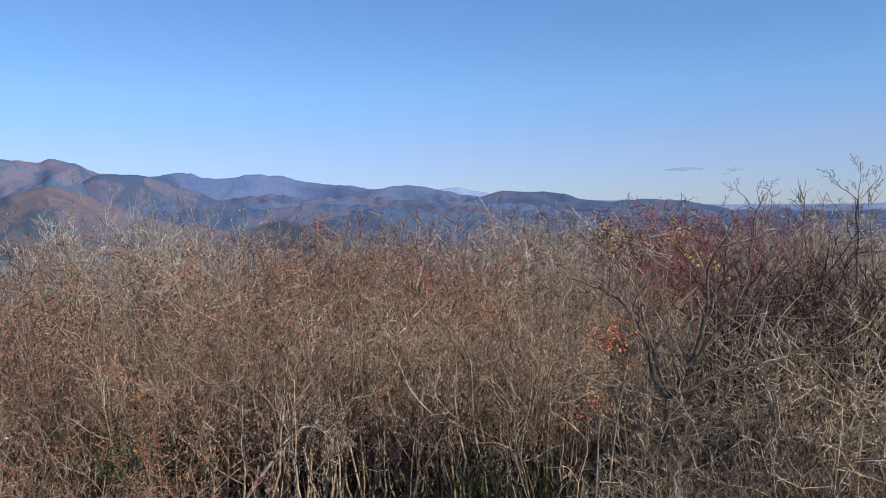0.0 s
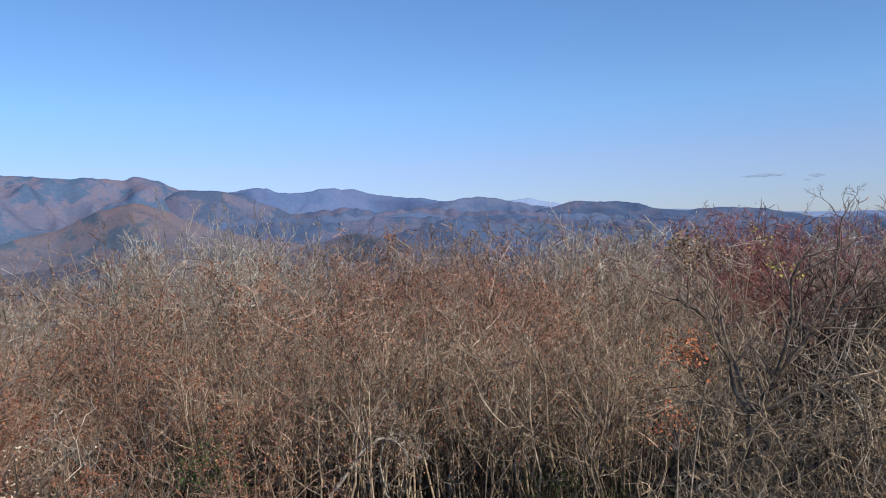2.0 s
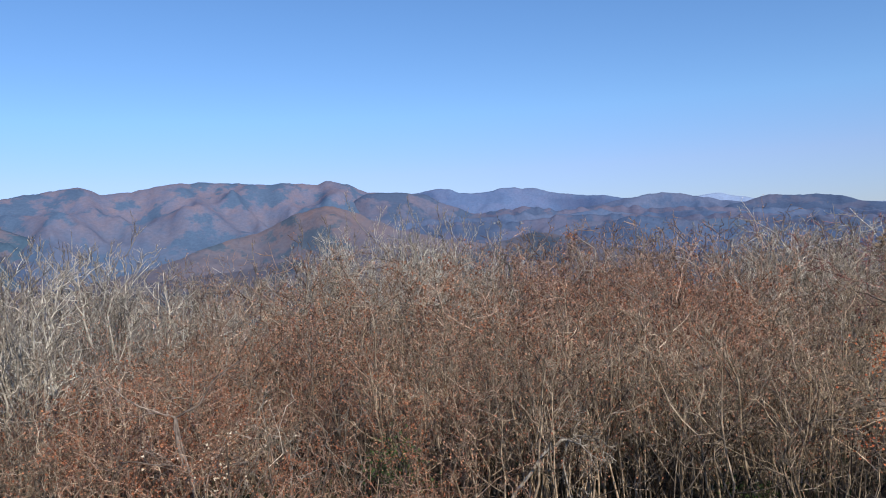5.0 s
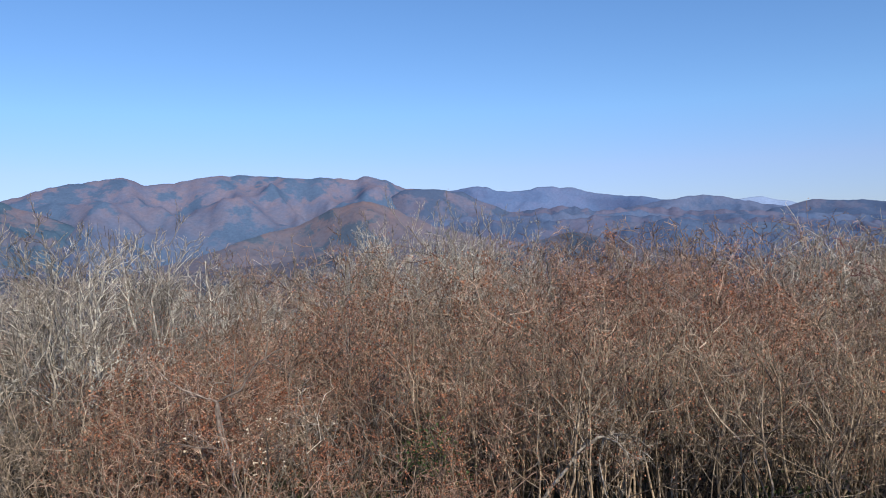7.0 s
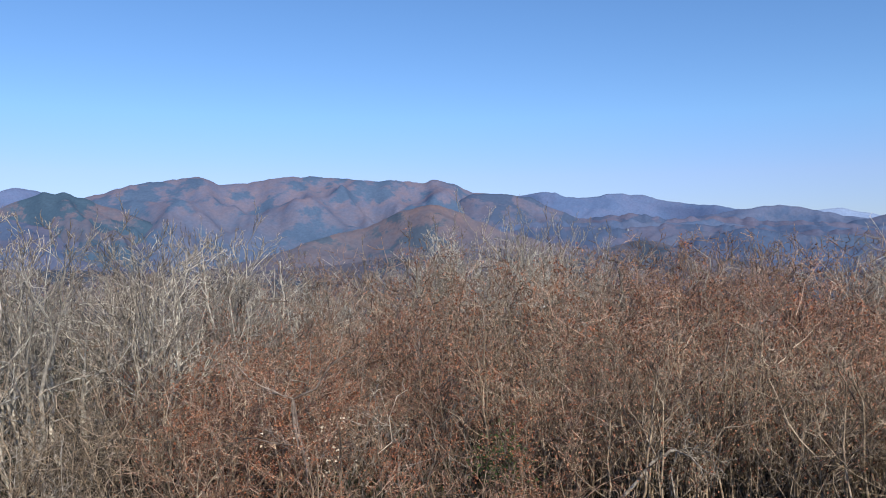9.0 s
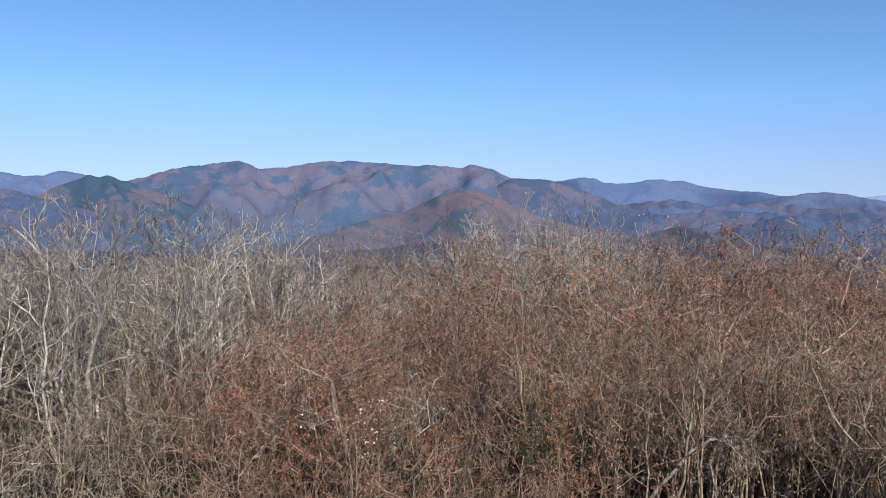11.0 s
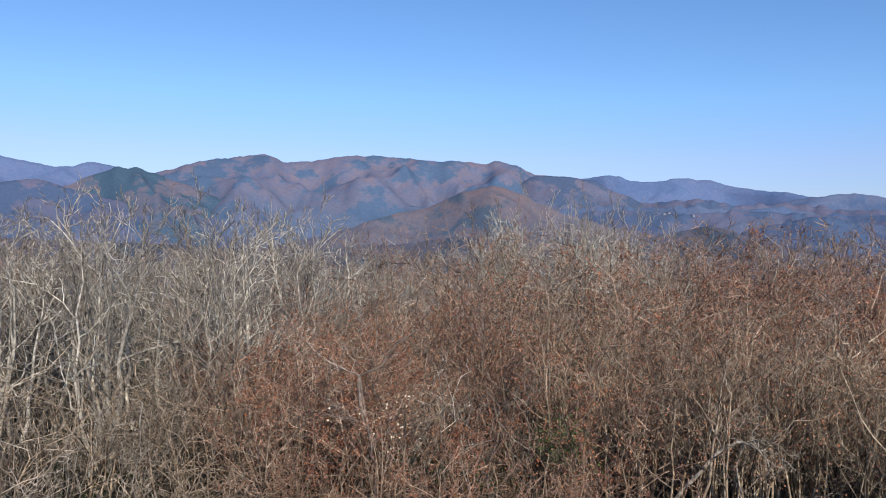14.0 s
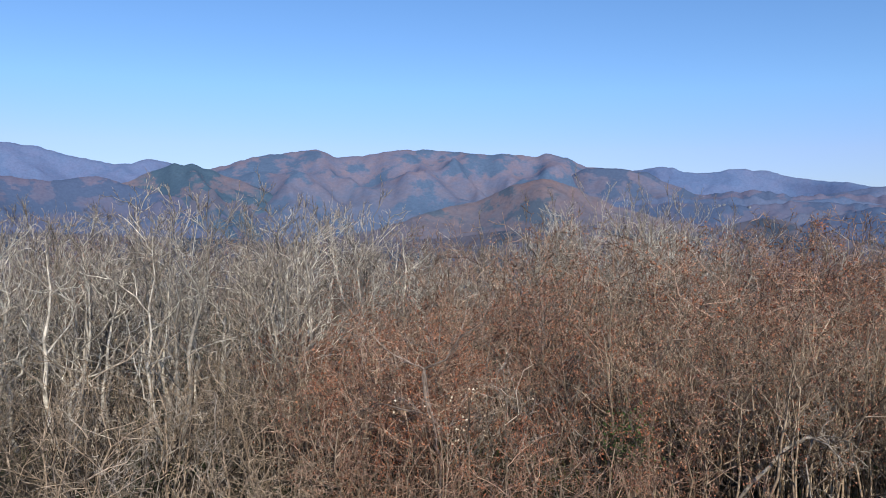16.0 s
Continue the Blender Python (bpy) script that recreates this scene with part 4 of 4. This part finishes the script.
for i, (az, el) in enumerate([(-10.6, -1.5), (-11.4, -1.2), (-12.2, -1.3), (-13.0, -1.7), (-13.8, -2.1), (-11.0, -2.2), (-12.6, -2.6)]):
    leafy_sprig("withered_shrub", "shrub with clusters of withered brown leaves", az, 11.5 + 0.3 * (i % 3), el, M["leaf_brown"], 110, 0.06, 0.20, 20 + i)
for i, (az, r, el) in enumerate([(41.2, 11.5, -5.2), (39.8, 10.5, -8.5), (37.4, 12.0, -6.0), (43.0, 12.5, -7.5), (29.0, 11, -6.2), (24.6, 9.5, -11.0), (25.6, 9.2, -9.5), (27.6, 9.8, -6.4), (9.0, 13, -4.0), (4.5, 12.5, -3.6), (2.0, 13.0, -4.2), (13.0, 14, -3.3)]):
    leafy_sprig("rusty_shrub", "shrub with fine rust-red leaves on its tips", az, r, el, M["leaf_red"], 520, 0.021, 0.45, 40 + i)

# ---- the floor of the brush ----
under, dark = Wood(), Wood()
q = random.Random(71)
for i in range(2400):
    az, r = q.uniform(-33, 66), 6.2 + 6.5 * q.random() ** 1.4
    x, y = polar(az, r)
    a = q.uniform(0, 2 * math.pi)
    n = q.uniform(0.35, 1.0)
    pts = run(q, np.array([x, y, land(x, y) - 0.03]), np.array([math.cos(a) * 0.8, math.sin(a) * 0.8, q.uniform(0.5, 1.6)]), n, 4, 0.32, -0.14)
    g = q.uniform(0.0020, 0.0042)
    if -7 < az < 20 and i % 3:
        continue
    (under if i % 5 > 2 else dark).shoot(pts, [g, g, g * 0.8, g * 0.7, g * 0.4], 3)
tagged(new("undergrowth_tan", under.mesh("undergrowth_tan", M["tan"])), "tangle of dry arching bramble stems", "undergrowth", kind="stuff")
# more blackish stems, added to paint shaded gaps between the shrubs
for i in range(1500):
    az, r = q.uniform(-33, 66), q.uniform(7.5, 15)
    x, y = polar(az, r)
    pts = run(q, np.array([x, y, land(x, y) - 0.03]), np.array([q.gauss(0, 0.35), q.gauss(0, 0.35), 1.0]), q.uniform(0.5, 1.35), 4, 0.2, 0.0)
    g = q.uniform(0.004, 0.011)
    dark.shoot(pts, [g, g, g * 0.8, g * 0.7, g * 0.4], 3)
tagged(new("undergrowth_dark", dark.mesh("undergrowth_dark", M["shade_black"])), "tangle of dead stems near the ground, coloured blackish as shade", "undergrowth", kind="stuff")
blades = Leaves()
for _ in range(9000):
    az, r = q.uniform(-33, 66), 6.0 + 5 * q.random() ** 1.3
    x, y = polar(az, r)
    if noise.noise((x * 0.55, y * 0.55, 4)) < (-0.05 if -9 < az < 12 else 0.22):
        continue
    p = np.array([x, y, land(x, y)])
    h, a, w = q.uniform(0.10, 0.34), q.uniform(0, 6.28), q.uniform(0.004, 0.008)
    side = np.array([math.cos(a), math.sin(a), 0]) * w
    bend = np.array([q.gauss(0, 0.3), q.gauss(0, 0.3), 0]) * h
    n = len(blades.v) * 6
    blades.v.append([p - side, p + side, p + side * 0.8 + bend * 0.4 + [0, 0, h * 0.6], p - side * 0.8 + bend * 0.4 + [0, 0, h * 0.6], p + bend + side * 0.15 + [0, 0, h], p + bend - side * 0.15 + [0, 0, h]])
    blades.f += [[n, n + 1, n + 2, n + 3], [n + 3, n + 2, n + 4, n + 5]]
tagged(new("grass", blades.mesh("grass", M["grass"])), "patchy green and straw-coloured grass under the shrubs", "grass", kind="stuff")
fallen = Leaves()
for _ in range(5000):
    az, r = q.uniform(-33, 66), 6.0 + 6 * q.random()
    x, y = polar(az, r)
    fallen.leaf(np.array([x, y, land(x, y) + 0.02]), q.uniform(0.03, 0.07), q)
tagged(new("leaf_litter", fallen.mesh("leaf_litter", M["leaf_brown"])), "dry fallen leaves on the ground", "leaves", kind="stuff")

# ---- far off: pylons, houses, clouds ----
M["steel"] = plain("galvanised_steel", (0.22, 0.25, 0.31), 0.5)
M["white_wall"] = plain("white_wall", (0.27, 0.29, 0.34))
M["roof"] = plain("grey_roof", (0.22, 0.24, 0.30))
bpy.context.view_layer.update()


def drop(ob, x, y):
    hit, place, _, _ = ob.ray_cast((x, y, 2000), (0, 0, -1))
    return max(place.z, land(x, y)) if hit else land(x, y)


def pylon(az, r, foot, top, girth, seed):
    """Lattice mast: four legs, bracing between them, and three pairs of cross arms."""
    h = top - foot + 1.0
    ob = tagged(new("pylon"), "grey steel lattice power pylon", "pylon", "power line")
    x, y = polar(az, r)
    ob.matrix_basis = pose(x, y, foot - 1.0, 0, 0, az + 20)
    half = lambda u: h * (0.085 * (1 - u) ** 1.4 + 0.012)
    for sx, sy in ((1, 1), (1, -1), (-1, -1), (-1, 1)):
        w = Wood()
        w.shoot([np.array([sx * half(u), sy * half(u), h * u]) for u in np.linspace(0, 1, 7)], [girth] * 7, 4)
        part("leg", w.mesh("leg", M["steel"]), ob)
    w = Wood()
    levels = np.linspace(0, 0.97, 9)
    for u0, u1 in zip(levels, levels[1:]):
        c0 = [np.array([sx * half(u0), sy * half(u0), h * u0]) for sx, sy in ((1, 1), (1, -1), (-1, -1), (-1, 1))]
        c1 = [np.array([sx * half(u1), sy * half(u1), h * u1]) for sx, sy in ((1, 1), (1, -1), (-1, -1), (-1, 1))]
        for k in range(4):
            w.shoot([c0[k], c1[(k + 1) % 4]], [girth * 0.6] * 2, 3)
            w.shoot([c0[(k + 1) % 4], c1[k]], [girth * 0.6] * 2, 3)
    part("bracing", w.mesh("bracing", M["steel"]), ob)
    for u, reach in ((0.70, 0.17), (0.81, 0.145), (0.92, 0.12)):
        w = Wood()
        for s in (-1, 1):
            for dz in (0.0, 0.035):
                w.shoot([np.array([0, 0, h * (u + dz)]), np.array([s * h * reach, 0, h * u])], [girth * 0.8] * 2, 4)
        part("cross_arm", w.mesh("cross_arm", M["steel"]), ob)


for az, r, el in ((10.9, 700, -0.72), (14.75, 820, -0.35), (7.95, 900, -0.75)):
    x, y = polar(az, r)
    pylon(az, r, drop(SLOPE, x, y), EYE + r * math.tan(radians(el)), 0.07, 1)
for az, el in ((2.46, 0.66), (0.55, 0.50), (-1.2, 0.52), (-2.1, 0.55), (4.2, 0.35)):
    best = min((abs(drop(NAVY, *polar(az, r)) + 34 - (EYE + r * math.tan(radians(el)))), r) for r in range(1820, 2300, 20))
    r = best[1]
    foot = drop(NAVY, *polar(az, r))
    pylon(az, r, foot, foot + 34, 0.12, 2)


def house(az, hill, el, near, end, wide, deep, high, turn):
    """A far house: walls, a hipped roof, and a dark row of openings."""
    r = min((abs(drop(hill, *polar(az, d)) + high * 0.5 - (EYE + d * math.tan(radians(el)))), d) for d in range(near, end, 10))[1]
    x, y = polar(az, r)
    foot = drop(hill, x, y)
    ob = tagged(new("house"), "white-walled house on a wooded hill", "house", "far houses")
    ob.matrix_basis = pose(x, y, foot - 3, 0, 0, az + turn)
    w, d, h = wide / 2, deep / 2, high + 3
    v = [(-w, -d, 0), (w, -d, 0), (w, d, 0), (-w, d, 0), (-w, -d, h), (w, -d, h), (w, d, h), (-w, d, h)]
    part("wall", mesh_of("wall", v, [(0, 1, 5, 4), (1, 2, 6, 5), (2, 3, 7, 6), (3, 0, 4, 7)], M["white_wall"]), ob)
    o = 0.8
    v = [(-w - o, -d - o, h), (w + o, -d - o, h), (w + o, d + o, h), (-w - o, d + o, h), (-w * 0.6, 0, h + deep * 0.28), (w * 0.6, 0, h + deep * 0.28)]
    part("roof", mesh_of("roof", v, [(0, 1, 5, 4), (1, 2, 5, 5), (2, 3, 4, 5), (3, 0, 4, 4), (0, 3, 2, 1)][0::2] + [(1, 2, 5, 5), (3, 0, 4, 4)], M["roof"]), ob)


for az, el, wide in ((14.1, 1.20, 8), (13.8, 1.24, 10), (12.2, 1.06, 8)):
    house(az, ROLLING, el, 2600, 2880, wide, 7, 4, 12)
for i, az in enumerate((41.0, 40.7, 40.3, 39.9, 39.5)):
    house(az, MASSIF, -0.66 - 0.04 * i, 2650, 3300, 12 + 5 * (i % 3), 9, 3 + (i % 2), 8 * i)

m, nt, b = material("cloud_vapour", 1.0)
b.inputs["Base Color"].default_value = (0.42, 0.47, 0.58, 1)
b.inputs["Alpha"].default_value = 0.16
M["cloud"] = m


def cloud(az, el, wide, high, seed):
    """A small flat cloud: lumpy, thin at both ends."""
    r = 4600
    x, y = polar(az, r)
    bm = bmesh.new()
    bmesh.ops.create_icosphere(bm, subdivisions=4, radius=1.0)
    for v in bm.verts:
        p = v.co.copy()
        k = 1 + 0.45 * noise.fractal((p.x * 2 + seed, p.y * 2, p.z * 2), 1.0, 2.0, 4)
        v.co = (p.x * wide / 2 * k, p.y * wide / 5 * k, p.z * high / 2 * k * (1 - 0.5 * abs(p.x)) + high * 0.3 * noise.noise((p.x * 2.2, seed, 0)))
    for f in bm.faces:
        f.smooth = True
    me = bpy.data.meshes.new("cloud")
    bm.to_mesh(me)
    bm.free()
    me.materials.append(M["cloud"])
    ob = tagged(new("cloud", me), "small thin grey cloud low in a clear sky", "cloud", "low clouds", "structure")
    ob.matrix_basis = pose(x, y, EYE + r * math.tan(radians(el)), 0, 0, az)


cloud(-16.7, 3.05, 200, 17, 1)
cloud(-19.9, 2.86, 75, 18, 5)
cloud(-19.3, 2.62, 40, 8, 9)
